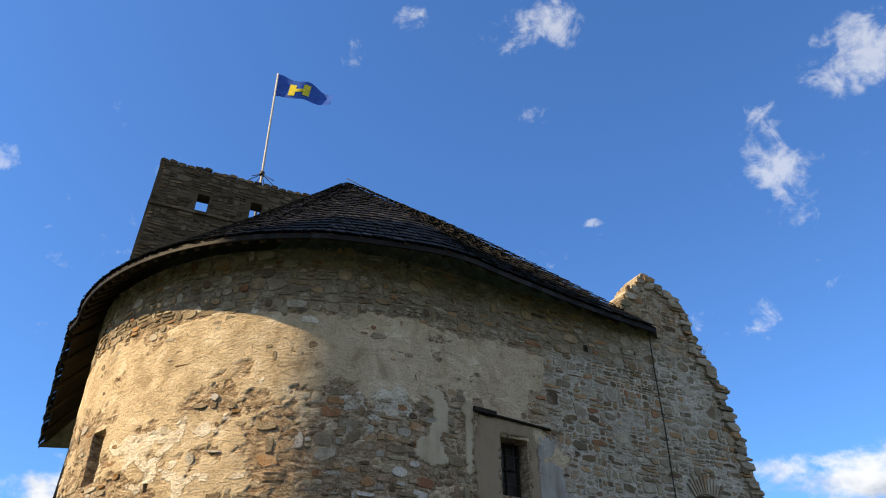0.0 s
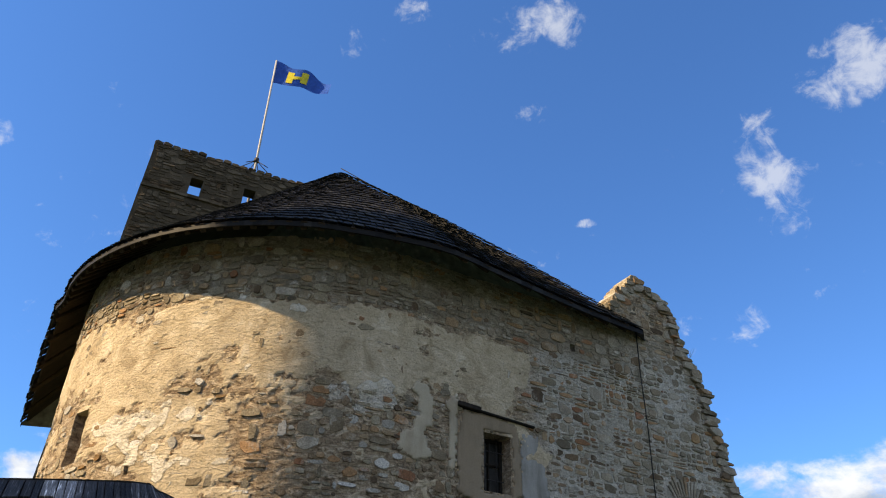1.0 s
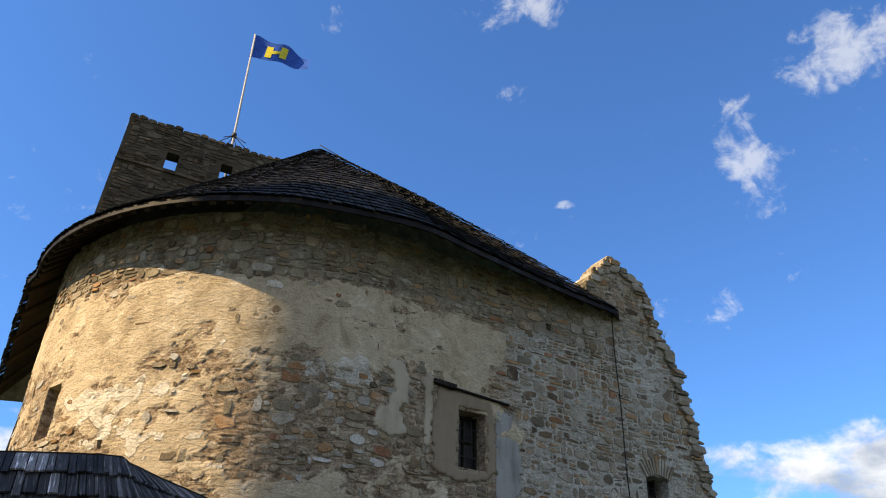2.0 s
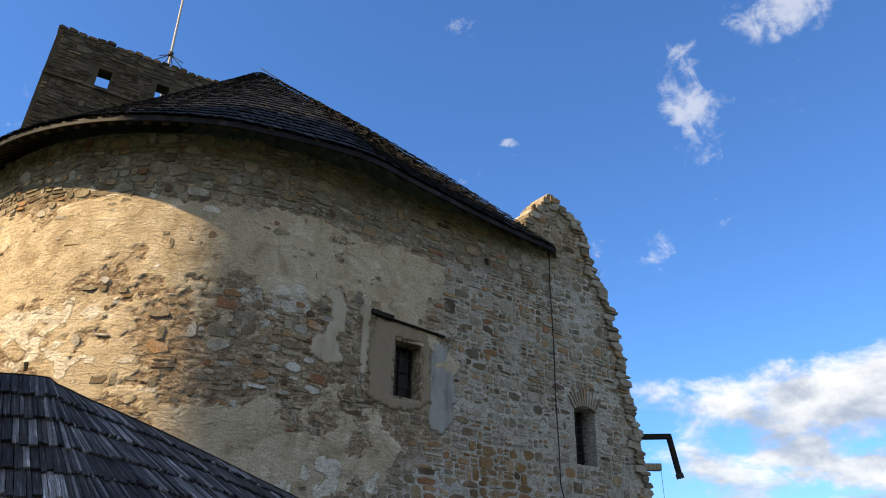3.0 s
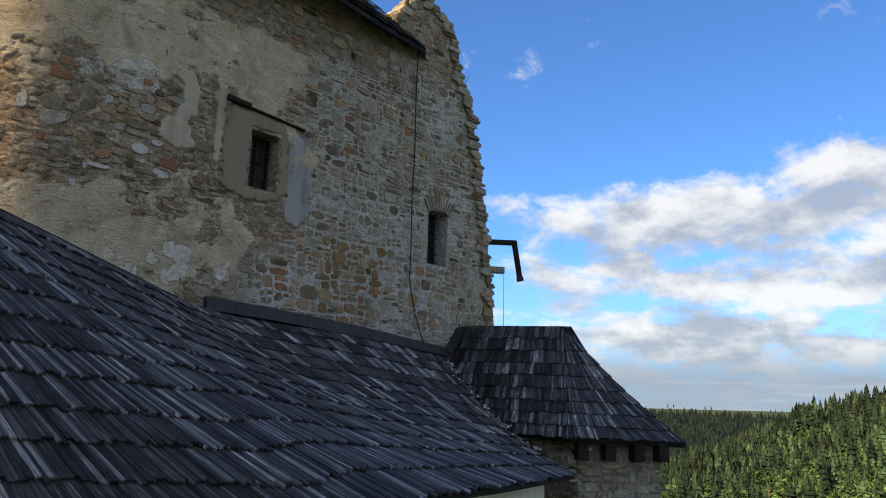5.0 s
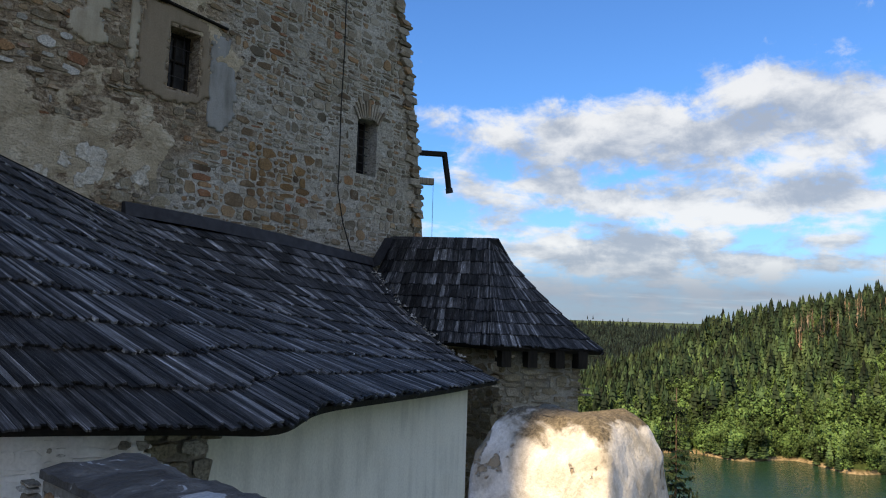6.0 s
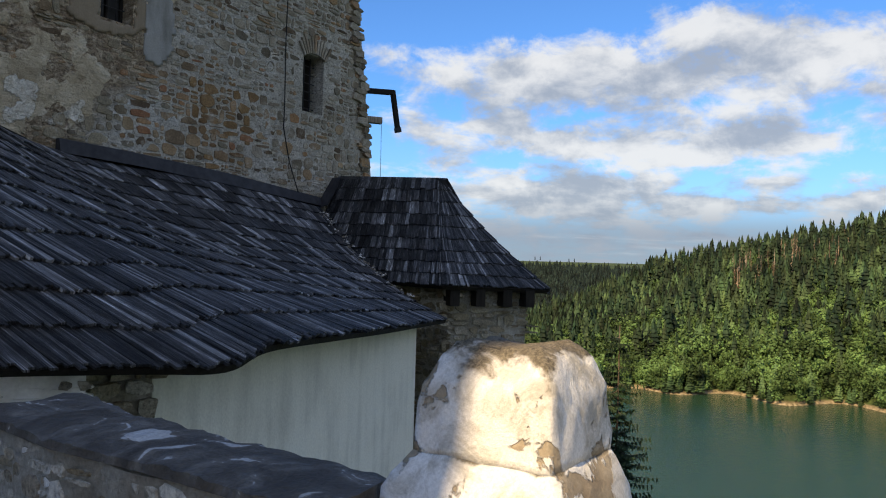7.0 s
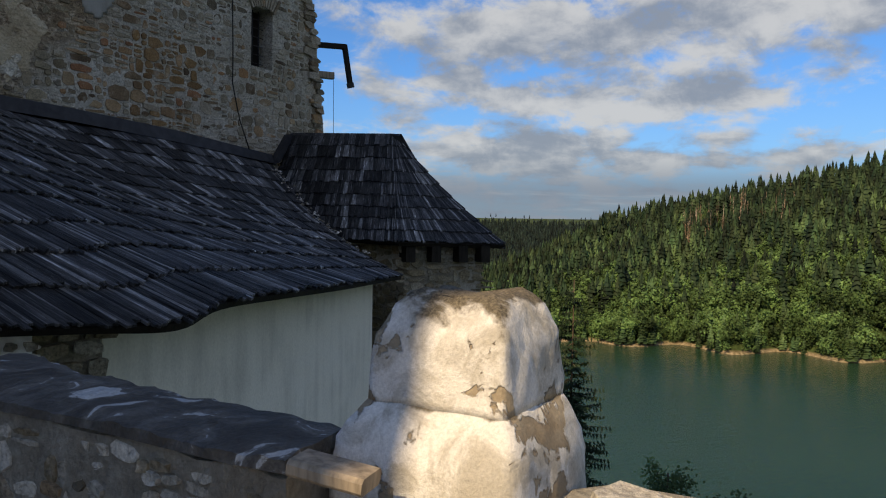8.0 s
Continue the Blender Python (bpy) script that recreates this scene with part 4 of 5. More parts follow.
def keep_at(u, z, out=0.0):
    p = K0 + kd * (u - max(0.0, 23.7 - z) * 0.045 * (1 - u / 9.5)) + kn * out
    return Vector((p.x, p.y, z))


KWIN = [(2.02, 2.58, 21.35, 22.3), (4.50, 5.05, 21.6, 22.55)]
us = sorted({0.0, 9.5, *[0.5 * i for i in range(19)], *[v for w in KWIN for v in w[:2]]})
zs = sorted({-6.0, 16.0, 21.0, 21.6, 23.2, 23.7, *[v for w in KWIN for v in w[2:]]})
soup = Soup()
for u0, u1 in zip(us, us[1:]):
    for z0, z1 in zip(zs, zs[1:]):
        um, zm = (u0 + u1) / 2, (z0 + z1) / 2
        if any(a < um < b and c < zm < d for a, b, c, d in KWIN):
            continue
        top = lambda u, z: z + (0.10 * noise.noise((u * 2.1, 0, 4)) if z > 23.5 else 0)
        o = -0.2 if z0 > 20.95 else 0.0
        soup.box(keep_at(u0, z0, o), keep_at(u1, z0, o), keep_at(u1, z0, -0.9), keep_at(u0, z0, -0.9),
                 keep_at(u0, top(u0, z1), o), keep_at(u1, top(u1, z1), o), keep_at(u1, top(u1, z1), -0.9), keep_at(u0, top(u0, z1), -0.9))
under(keep, "wall", soup.data("wall", mortar_brown), "brown-grey rubble wall")
side = Soup()
side.box(keep_at(0, -6, -0.9), keep_at(0.9, -6, -0.9), keep_at(0.9, -6, -7), keep_at(0, -6, -7), keep_at(0, 23.5, -0.9), keep_at(0.9, 23.5, -0.9), keep_at(0.9, 21.2, -7), keep_at(0, 21.2, -7))
under(keep, "side_wall", side.data("side_wall", mortar_brown))
pole_at = keep_at(4.95, 23.7, -1.6) * 1.0
pole_at.z = 0
flag = thing("flagpole", "white flagpole with guy wires and a blue flag", "flagpole", at=(pole_at.x, pole_at.y, 21))
under(flag, "pole", tube_data("pole", [pole_at + Vector((0, 0, z)) for z in (21, 24, 28, 32.95)], 0.075, pole_metal, 8, 0.7))
# flag: blue cloth with a yellow emblem, blown out from the pole
def flag_cloth(u0, u1, v0, v1, mat, name, lift):
    nu, nv = 14, 8
    verts, faces = [], []
    fly = Vector((0.93, 0.30, 0)).normalized()
    side = Vector((-0.30, 0.93, 0))
    for i in range(nu + 1):
        for j in range(nv + 1):
            u, v = lerp(u0, u1, i / nu), lerp(v0, v1, j / nv)
            droop = 0.16 * u * u
            wave = 0.16 * math.sin(u * 4.2 + v * 1.3) * (0.25 + u * 0.4)
            z = 32.85 - v * (1.75 - 0.35 * u) - droop * 0.7 + 0.10 * math.sin(u * 5 + 1)
            p = Vector((pole_at.x, pole_at.y, z)) + fly * (0.06 + u * 1.42 - 0.16 * v) + side * wave
            verts.append(p - side * lift)
    for i in range(nu):
        for j in range(nv):
            faces.append((i * (nv + 1) + j, i * (nv + 1) + j + 1, (i + 1) * (nv + 1) + j + 1, (i + 1) * (nv + 1) + j))
    return mesh(name, verts, faces, mat, True)


blue_cloth = material("blue_cloth", lambda k: (k.ramp(k.noise(k.world, 3.0), [(0.3, (0.02, 0.08, 0.36)), (0.7, (0.03, 0.12, 0.50))]), (k.noise(k.world, 9.0), 0.3, 0.05), 0.8))
yellow_cloth = material("yellow_cloth", lambda k: (k.ramp(k.noise(k.world, 6.0), [(0.3, (0.62, 0.50, 0.04)), (0.7, (0.80, 0.68, 0.08))]), None, 0.8))
under(flag, "flag_cloth", flag_cloth(0.0, 2.3, 0.0, 1.0, blue_cloth, "flag_cloth", 0.0), "blue flag cloth")
for u0, u1, v0, v1 in ((0.55, 0.80, 0.25, 0.85), (0.80, 1.10, 0.45, 0.62), (1.10, 1.38, 0.2, 0.8)):
    under(flag, "emblem", flag_cloth(u0, u1, v0, v1, yellow_cloth, "emblem", 0.02), "yellow emblem shape")
ring_z = 25.5
for ang in range(0, 360, 60):
    a = radians(ang + 20)
    foot = pole_at + Vector((1.1 * math.cos(a), 1.1 * math.sin(a), 24.5))
    under(flag, "guy_wire", tube_data("guy_wire", [pole_at + Vector((0, 0, ring_z)), foot], 0.022, black_cable, 5))
under(flag, "collar", tube_data("collar", [pole_at + Vector((0, 0, ring_z - 0.12)), pole_at + Vector((0, 0, ring_z + 0.12))], 0.13, black_metal, 10))

# lightning cable along the tower roof and its small stand-offs
apex_eave = tower_eave()[0]
cable_pts = [APEX.lerp(apex_eave, t) + Vector((0.0, 0.0, 0.16 - 0.05 * math.sin(t * 9))) for t in [i / 14 * 0.62 for i in range(15)]]
under(tower_roof, "roof_cable", tube_data("roof_cable", cable_pts, 0.014, black_cable, 5), "thin lightning cable")

# ---- window with bars in the rendered patch ----
win = thing("tower_window", "small barred wooden window in a tan rendered patch", "window", kind="structure", at=tuple(round_wall(2.06, 4.1)))
patch = []
for u, z in ((1.18, 3.95), (1.75, 3.82), (2.3, 3.9), (2.62, 4.1), (2.60, 5.3), (2.55, 5.52), (1.9, 5.62), (1.25, 5.60), (1.14, 5.0)):
    patch.append((u, z))


def slab(ring, out, mat, name, holes=()):
    """A thin coat of render on the tower wall: small cells inside an outline, minus holes."""
    us_, zs_ = [p[0] for p in ring], [p[1] for p in ring]
    step = 0.045

    def inside(u, z):
        hit = False
        for (a, b), (c, d) in zip(ring, ring[1:] + ring[:1]):
            if (b > z) != (d > z) and u < (c - a) * (z - b) / (d - b) + a:
                hit = not hit
        return hit and not any(a < u < b and c < z < d for a, b, c, d in holes)

    verts, faces, index = [], [], {}
    nu, nz = int((max(us_) - min(us_)) / step) + 1, int((max(zs_) - min(zs_)) / step) + 1
    cells = {(i, j) for i in range(nu) for j in range(nz) if inside(min(us_) + (i + 0.5) * step + 0.05 * noise.noise((i * 0.35, j * 0.35, 2)), min(zs_) + (j + 0.5) * step + 0.05 * noise.noise((i * 0.35, j * 0.35, 7)))}

    def corner(i, j, o):
        key = (i, j, o)
        if key not in index:
            u, z = min(us_) + i * step, min(zs_) + j * step
            edge = sum((i - di, j - dj) in cells for di in (0, 1) for dj in (0, 1)) < 4
            verts.append(round_wall(u, z, (out * (0.75 if edge else 1.0) + 0.010 * noise.noise((u * 5, z * 5, 1))) if o else -0.03))
            index[key] = len(verts) - 1
        return index[key]

    for i, j in cells:
        faces.append((corner(i, j, 1), corner(i + 1, j, 1), corner(i + 1, j + 1, 1), corner(i, j + 1, 1)))
        for (p, q), nb in ((((i, j), (i + 1, j)), (i, j - 1)), (((i + 1, j), (i + 1, j + 1)), (i + 1, j)), (((i + 1, j + 1), (i, j + 1)), (i, j + 1)), (((i, j + 1), (i, j)), (i - 1, j))):
            if nb not in cells:
                faces.append((corner(*q, 1), corner(*p, 1), corner(*p, 0), corner(*q, 0)))
    return mesh(name, verts, faces, mat, True)


under(win, "render_patch", slab(patch, 0.03, window_plaster, "render_patch", [(1.71, 2.42, 4.06, 5.29)]), "tan lime render round the window")
under(win, "lintel", beam_data("lintel", round_wall(1.12, 5.70, 0.03), round_wall(1.62, 5.655, 0.06), 0.14, 0.10, dark_wood), "dark weathered lintel board")
under(win, "lintel", beam_data("lintel", round_wall(1.62, 5.64, 0.04), round_wall(2.95, 5.56, 0.03), 0.10, 0.045, dark_wood))
for a, b, w, h in (((1.78, 4.14), (1.78, 5.21), 0.06, 0.07), ((2.35, 4.14), (2.35, 5.21), 0.06, 0.07), ((1.75, 4.14), (2.38, 4.14), 0.07, 0.06), ((1.75, 5.21), (2.38, 5.21), 0.07, 0.06), ((2.065, 4.14), (2.065, 5.21), 0.05, 0.06), ((1.75, 4.72), (2.38, 4.72), 0.05, 0.05)):
    under(win, "window_frame", beam_data("window_frame", round_wall(*a, -0.34), round_wall(*b, -0.34), w, h, dark_wood, (NX, NY, 0)))
for u in (1.92, 2.21):
    under(win, "bar", tube_data("bar", [round_wall(u, 4.1, -0.26), round_wall(u, 5.25, -0.26)], 0.010, black_metal, 6))
for z in (4.4, 4.97):
    under(win, "bar", tube_data("bar", [round_wall(1.75, z, -0.26), round_wall(2.38, z, -0.26)], 0.010, black_metal, 6))
red_brick = material("old_brick", stone_build([(0.0, (0.26, 0.10, 0.06)), (1.0, (0.34, 0.15, 0.09))]), 0.9)
glass_mat = material("dusty_glass", lambda k: (k.ramp(k.noise(k.world, 5.0), [(0.3, (0.02, 0.02, 0.02)), (0.7, (0.05, 0.05, 0.05))]), None, 0.15))
for u0, u1 in ((1.80, 2.04), (2.09, 2.33)):
    for z0, z1 in ((4.17, 4.69), (4.75, 5.18)):
        s = Soup()
        s.box(round_wall(u0, z0, -0.36), round_wall(u1, z0, -0.36), round_wall(u1, z0, -0.365), round_wall(u0, z0, -0.365),
              round_wall(u0, z1, -0.36), round_wall(u1, z1, -0.36), round_wall(u1, z1, -0.365), round_wall(u0, z1, -0.365))
        under(win, "pane", s.data("pane", glass_mat))
grey = thing("cement_patch", "grey cement repair patch beside the window", "wall patch", kind="structure", at=tuple(round_wall(2.8, 3.9)))
under(grey, "render_patch", slab([(2.63, 3.55), (2.95, 3.5), (3.2, 3.8), (3.28, 4.3), (3.15, 4.9), (3.05, 5.35), (2.62, 5.38), (2.64, 4.4)], 0.022, grey_patch, "render_patch"))
flakes = thing("render_remnant", "cream render remnants curling off the tower wall", "wall patch", kind="structure", at=tuple(round_wall(0.2, 4.0)))
cream = material("cream_render", smooth_plaster((0.44, 0.385, 0.285), (0.32, 0.265, 0.19)), 0.95)
under(flakes, "render_flake", slab([(0.98, 4.35), (1.10, 4.4), (1.13, 5.55), (1.20, 5.78), (1.02, 5.86), (0.86, 5.66), (0.98, 5.3), (0.92, 4.8)], 0.035, cream, "render_flake"))
under(flakes, "render_flake", slab([(-0.15, 4.55), (0.25, 4.42), (0.58, 4.50), (0.50, 4.68), (0.38, 4.95), (0.55, 5.15), (0.62, 5.6), (0.42, 5.92), (0.2, 5.98), (0.05, 5.80), (0.22, 5.66), (0.28, 5.3), (0.10, 5.0), (-0.08, 4.9)], 0.03, cream, "render_flake"))

# arrow slit: splayed stones over it, and a grille
slit = thing("arched_slit", "tall dark arched slit window with an iron grille", "window", kind="structure", at=tuple(round_wall(7.1, 3.4)))
for i in range(11):
    a = lerp(-0.55, 0.55, i / 10)
    cu, cz = 7.10, 4.15
    r0, r1 = 0.62, 0.95 + 0.06 * (i % 3)
    w = 0.034
    pts = []
    for rr in (r0, r1):
        for da in (-w, w):
            pts.append((cu + rr * math.sin(a + da * 1.0), cz + rr * math.cos(a + da)))
    (u0, z0), (u1, z1), (u2, z2), (u3, z3) = pts
    s = Soup()
    s.box(round_wall(u0, z0, -0.05), round_wall(u1, z1, -0.05), round_wall(u3, z3, -0.05), round_wall(u2, z2, -0.05),
          round_wall(u0, z0, 0.05), round_wall(u1, z1, 0.05), round_wall(u3, z3, 0.05), round_wall(u2, z2, 0.05))
    under(slit, "voussoir", s.data("voussoir", stone_grey))
# added near-black panel: makes the slit look deep and unlit
dark = Soup()
dark.box(*[round_wall(u, z, o) for z in (3.38, 4.76) for u, o in ((6.72, -0.42), (7.46, -0.42), (7.46, -0.46), (6.72, -0.46))])
under(slit, "shutter", dark.data("shutter", painted_dark), "near-black panel added for the slit's unlit depth")
for i in range(3):
    under(slit, "bar", tube_data("bar", [round_wall(6.9 + 0.19 * i, 3.4, -0.3), round_wall(6.9 + 0.19 * i, 4.74, -0.3)], 0.014, black_metal, 6))
for i in range(6):
    under(slit, "bar", tube_data("bar", [round_wall(6.75, 3.55 + 0.2 * i, -0.31), round_wall(7.44, 3.55 + 0.2 * i, -0.31)], 0.011, black_metal, 6))

# cable hanging down the wall, timbers and wire at the ruined end
cable = [round_wall(6.12 + 0.012 * math.sin(z * 2.3), z, 0.075) for z in [8.6 - 0.3 * i for i in range(20)]] + [round_wall(6.2, 2.6, 0.08), round_wall(6.32, 2.15, 0.09), round_wall(6.5, 1.75, 0.1), round_wall(6.62, 1.5, 0.1)]
tagged(new("wall_cable", tube_data("wall_cable", cable, 0.013, black_cable, 6)), "black cable hanging down the tower wall", "cable")
arm_a, arm_b, arm_c = Vector((7.94, 18.31, 4.40)), Vector((8.68, 18.20, 4.46)), Vector((8.86, 18.20, 3.49))
gallows = thing("hoist_beam", "dark timber hoist beam jutting from the tower with a hanging brace", "beam", at=tuple(arm_a))
under(gallows, "arm", beam_data("arm", arm_a - Vector((0.6, 0.1, 0.03)), arm_b + Vector((0.02, 0, 0)), 0.13, 0.13, dark_wood))
under(gallows, "brace", beam_data("brace", arm_b + Vector((0, 0, 0.05)), arm_c, 0.12, 0.12, dark_wood, (0, 1, 0)))
under(gallows, "foot", beam_data("foot", arm_c + Vector((-0.01, 0, 0.06)), arm_c - Vector((-0.02, 0, 0.06)), 0.15, 0.15, black_metal, (0, 1, 0)))
stub = tagged(new("timber_stub", beam_data("timber_stub", (7.78, 18.36, 3.69), (8.43, 18.31, 3.70), 0.17, 0.17, grey_wood)), "weathered timber stub sticking out of the tower wall", "beam")
tagged(new("thin_wire", tube_data("thin_wire", [(8.41, 18.25, 3.62), (8.42, 18.25, 2.5), (8.43, 18.25, 0.9)], 0.006, black_cable, 5)), "thin wire hanging from the timber stub", "wire")

# timber board and loose stones on the parapet beside the merlon
tagged(new("parapet_board", beam_data("parapet_board", (0.935, 2.185, -0.800), (1.075, 2.005, -0.830), 0.13, 0.05, grey_wood)), "weathered grey board laid on the parapet edge", "board")


low_parapet = tagged(new("low_parapet", prism([Vector((1.62, 2.02, 0)), Vector((1.0, 2.1, 0)), Vector((1.12, 1.78, 0)), Vector((1.42, 1.5, 0)), Vector((2.3, 0.3, 0)), Vector((2.75, 0.6, 0)), Vector((1.95, 1.95, 0))], -12.0, -0.97, mortar, "low_parapet")), "low rubble parapet beside the merlon", "wall", kind="structure")


# pale crumbs of mortar lying in the valley between the two roofs
rng = random.Random(31)
crumbs = Soup()
for i in range(90):
    b = rng.uniform(0.08, 0.80)
    p, nrm = low_surface(1.0 - abs(rng.gauss(0, 0.006)), b)
    p = p + nrm * 0.06 + Vector((rng.gauss(0, 0.03), rng.gauss(0, 0.03), 0))
    s_ = rng.uniform(0.015, 0.05)
    ring = [p + Vector((s_ * math.cos(a) * rng.uniform(0.6, 1.2), s_ * math.sin(a) * rng.uniform(0.6, 1.2), 0)) for a in (0, 1.26, 2.5, 3.8, 5.0)]
    crumbs.add(ring + [p + Vector((0, 0, s_ * 0.8))], [(j, (j + 1) % 5, 5) for j in range(5)])
tagged(new("mortar_crumbs", crumbs.data("mortar_crumbs", limewash)), "pale mortar crumbs in the roof valley", "debris", kind="stuff")


# ---- stonework ----
def stone_mesh(place, u, z, w, h, out, rng, mat, name="stone", deep=-0.04):
    """One rough stone on a surface place(u, z, out)."""
    n = rng.choice((6, 7, 8, 9))
    ring = []
    for i in range(n):
        a = 2 * math.pi * (i + rng.uniform(-0.3, 0.3)) / n + 0.4
        c, s_ = math.cos(a), math.sin(a)
        q = 1.0 / max(abs(c), abs(s_)) ** 0.9
        ring.append((c * q * w / 2 * rng.uniform(0.84, 1.06), s_ * q * h / 2 * rng.uniform(0.82, 1.08)))
    tilt = rng.uniform(-0.10, 0.10)
    ring = [(x * math.cos(tilt) - y * math.sin(tilt) * 1.0, x * math.sin(tilt) * 0.8 + y * math.cos(tilt)) for x, y in ring]
    lean_u, lean_z = rng.uniform(-0.25, 0.25) * out, rng.uniform(-0.3, 0.3) * out
    verts = [place(u + x, z + y, deep) for x, y in ring]
    verts += [place(u + x * 0.985, z + y * 0.98, out * 0.7) for x, y in ring]
    verts += [place(u + x * 0.93, z + y * 0.90, out * rng.uniform(0.85, 1.15) + lean_u * x / w * 2 + lean_z * y / h * 2) for x, y in ring]
    faces = [(k0 * n + i, k0 * n + (i + 1) % n, (k0 + 1) * n + (i + 1) % n, (k0 + 1) * n + i) for k0 in (0, 1) for i in range(n)]
    faces.append(tuple(range(2 * n, 3 * n)))
    return verts, faces


def rubble(parent, place, u0, u1, z0, z1, heights, widths, keep_, mats, outs, seed, singles=None, label="rubble stones", gap=0.022, limit=300):
    """Courses of rough stones. keep_(u, z): a number in 0..1, the chance of a stone, or None; mats(u, z, rng): index and list."""
    rng = random.Random(seed)
    piles = {}
    count = 0
    z = z0
    while z < z1:
        course = rng.uniform(*heights)
        u = u0 - rng.uniform(0, 0.3)
        while u < u1:
            w = rng.uniform(*widths) * (1.0 if rng.random() < 0.8 else 0.55)
            pick = rng.random()
            layers = 1 if pick < 0.34 else (2 if pick < 0.80 else 3)
            cuts = [0.0] + sorted(lerp(i / layers, rng.random(), 0.25) for i in range(1, layers)) + [1.0]
            for c0, c1 in zip(cuts, cuts[1:]):
                h = course * (c1 - c0)
                parts_w = [w] if layers == 1 or w < course or rng.random() < 0.6 else [w * 0.45, w * 0.55]
                x = u
                for pw in parts_w:
                    um = x + pw / 2
                    zm = z + course * (c0 + c1) / 2 + 0.9 * course * noise.noise((um * 0.55, z * 0.5, 11)) + 0.012 * rng.uniform(-1, 1)
                    x += pw
                    if rng.random() > keep_(um, zm, pw / 2, h / 2):
                        continue
                    mat = mats(um, zm, rng)
                    verts, faces = stone_mesh(place, um, zm, pw - gap * rng.uniform(0.6, 1.6), h * rng.uniform(0.88, 1.04) - gap, rng.uniform(*outs), rng, mat)
                    if singles and count < limit and singles(um, zm):
                        under(parent, "stone", mesh("stone", verts, faces, mat))
                        count += 1
                    else:
                        piles.setdefault(mat.name, (mat, Soup()))[1].add(verts, faces)
            u += w
        z += course
    for mat, pile in piles.values():
        ob = under(parent, "stonework", pile.data("stonework", mat), label)
        ob["kind"] = "stuff"


def tower_chance(u, z, w, h):
    if any(a - w < u < b + w and c - h < z < d + h for a, b, c, d in OPENINGS):
        return 0.0
    if 1.1 - w * 0.3 < u < 2.62 + w * 0.3 and 3.9 - h * 0.3 < z < 5.62 + h * 0.3:
        return 0.0
    if 2.5 < u < 3.2 and 3.5 < z < 5.4:
        return 0.0
    if 6.5 < u < 7.7 and 4.6 < z < 5.15:
        return 0.0
    if u > ruin_edge(z) + 0.05 or z > wall_top(u) + 0.02 or z < 1.2:
        return 0.0
    coat = max(coat_at(u, z), coat_at(u - w * 0.7, z), coat_at(u + w * 0.7, z))
    if u > bare_line(z):
        return 0.95 if noise.noise((u * 0.8, z * 0.9, 21)) > -0.42 else 0.45
    if coat > 0.5:
        return 0.05 + 0.35 * ramp01(noise.noise((u * 0.9, z * 1.2, 77)), 0.05, 0.35)
    if z > 7.3:
        return 0.88
    if coat > 0.1:
        return 0.25
    return 0.72 if u > -3.0 else 0.5


def tower_mats(u, z, rng):
    n = noise.noise((u * 0.6, z * 0.6, 31))
    if u < 0.6:
        pick = rng.random()
        if z > 7.1:
            return stone_warm if pick < 0.45 else (stone_grey if pick < 0.75 else stone_brown)
        if u > -2.8:
            return stone_brown if pick < 0.5 else (stone_warm if pick < 0.85 else stone_pale)
        return stone_pale if pick < 0.5 else (stone_warm if pick < 0.85 else stone_orange)
    if 3.7 < u < 5.4 and 1.6 < z < 3.9 and rng.random() < 0.42 + 0.6 * n:
        return stone_orange
    if u > 5.9:
        return stone_grey if rng.random() < 0.85 else stone_brown
    if u > 2.6 or z > 7.2:
        return stone_brown if rng.random() < 0.42 + 0.5 * n + (0.15 if z < 3.5 else 0) else stone_grey
    return stone_warm if rng.random() < 0.75 else stone_brown


rubble(tower, round_wall, 0.0, TURN_AT + 1.6, 1.2, 10.3, (0.15, 0.36), (0.14, 0.48), tower_chance, tower_mats, (0.004, 0.020), 12,
       lambda u, z: 3.0 < u < 6.4 and 1.9 < z < 4.9, "rubble stones of the tower wall", 0.026)
rubble(tower, round_wall, -9.2, 0.0, 1.2, 8.7, (0.18, 0.36), (0.14, 0.48), tower_chance, tower_mats, (0.008, 0.030), 14, None, "rubble stones showing through the render", 0.028)
rng = random.Random(8)
for cu, cv, cw in ((1.78, 1.72, 0.26), (1.93, 1.52, 0.22), (2.02, 1.30, 0.24), (1.55, 1.55, 0.2), (1.33, 1.72, 0.18), (1.16, 1.88, 0.15)):
    v, f = stone_mesh(lambda a, b, c: Vector((cu + a, cv + b, -0.965 + c)), 0, 0, cw, cw * 0.8, 0.055, rng, stone_pale, deep=-0.02)
    n = len(v) // 3
    tagged(new("coping_stone", mesh("coping_stone", v, f + [tuple(reversed(range(n)))], stone_pale)), "pale flat coping stone on the low parapet", "stone", "coping stones")
# broken stones along the ruined edge and crest
rng = random.Random(77)
z = 1.6
while z < 10.2:
    u = ruin_edge(z) - 0.12
    verts, faces = [], []
    w, h, d = rng.uniform(0.22, 0.5), rng.uniform(0.10, 0.24), rng.uniform(0.3, 0.6)
    s = Soup()
    for o in (0.03, -0.3, -0.62):
        dw = rng.uniform(-0.10, 0.04)
        v, f = stone_mesh(lambda a, b, c: round_wall(a, b, c + o), u + dw, z, w, h, rng.uniform(0.03, 0.08), rng, stone_grey, deep=-0.34)
        s.add(v, f)
    ob = under(tower, "edge_stone", s.data("edge_stone", stone_grey if rng.random() < 0.85 else stone_brown))
    z += h * 0.8
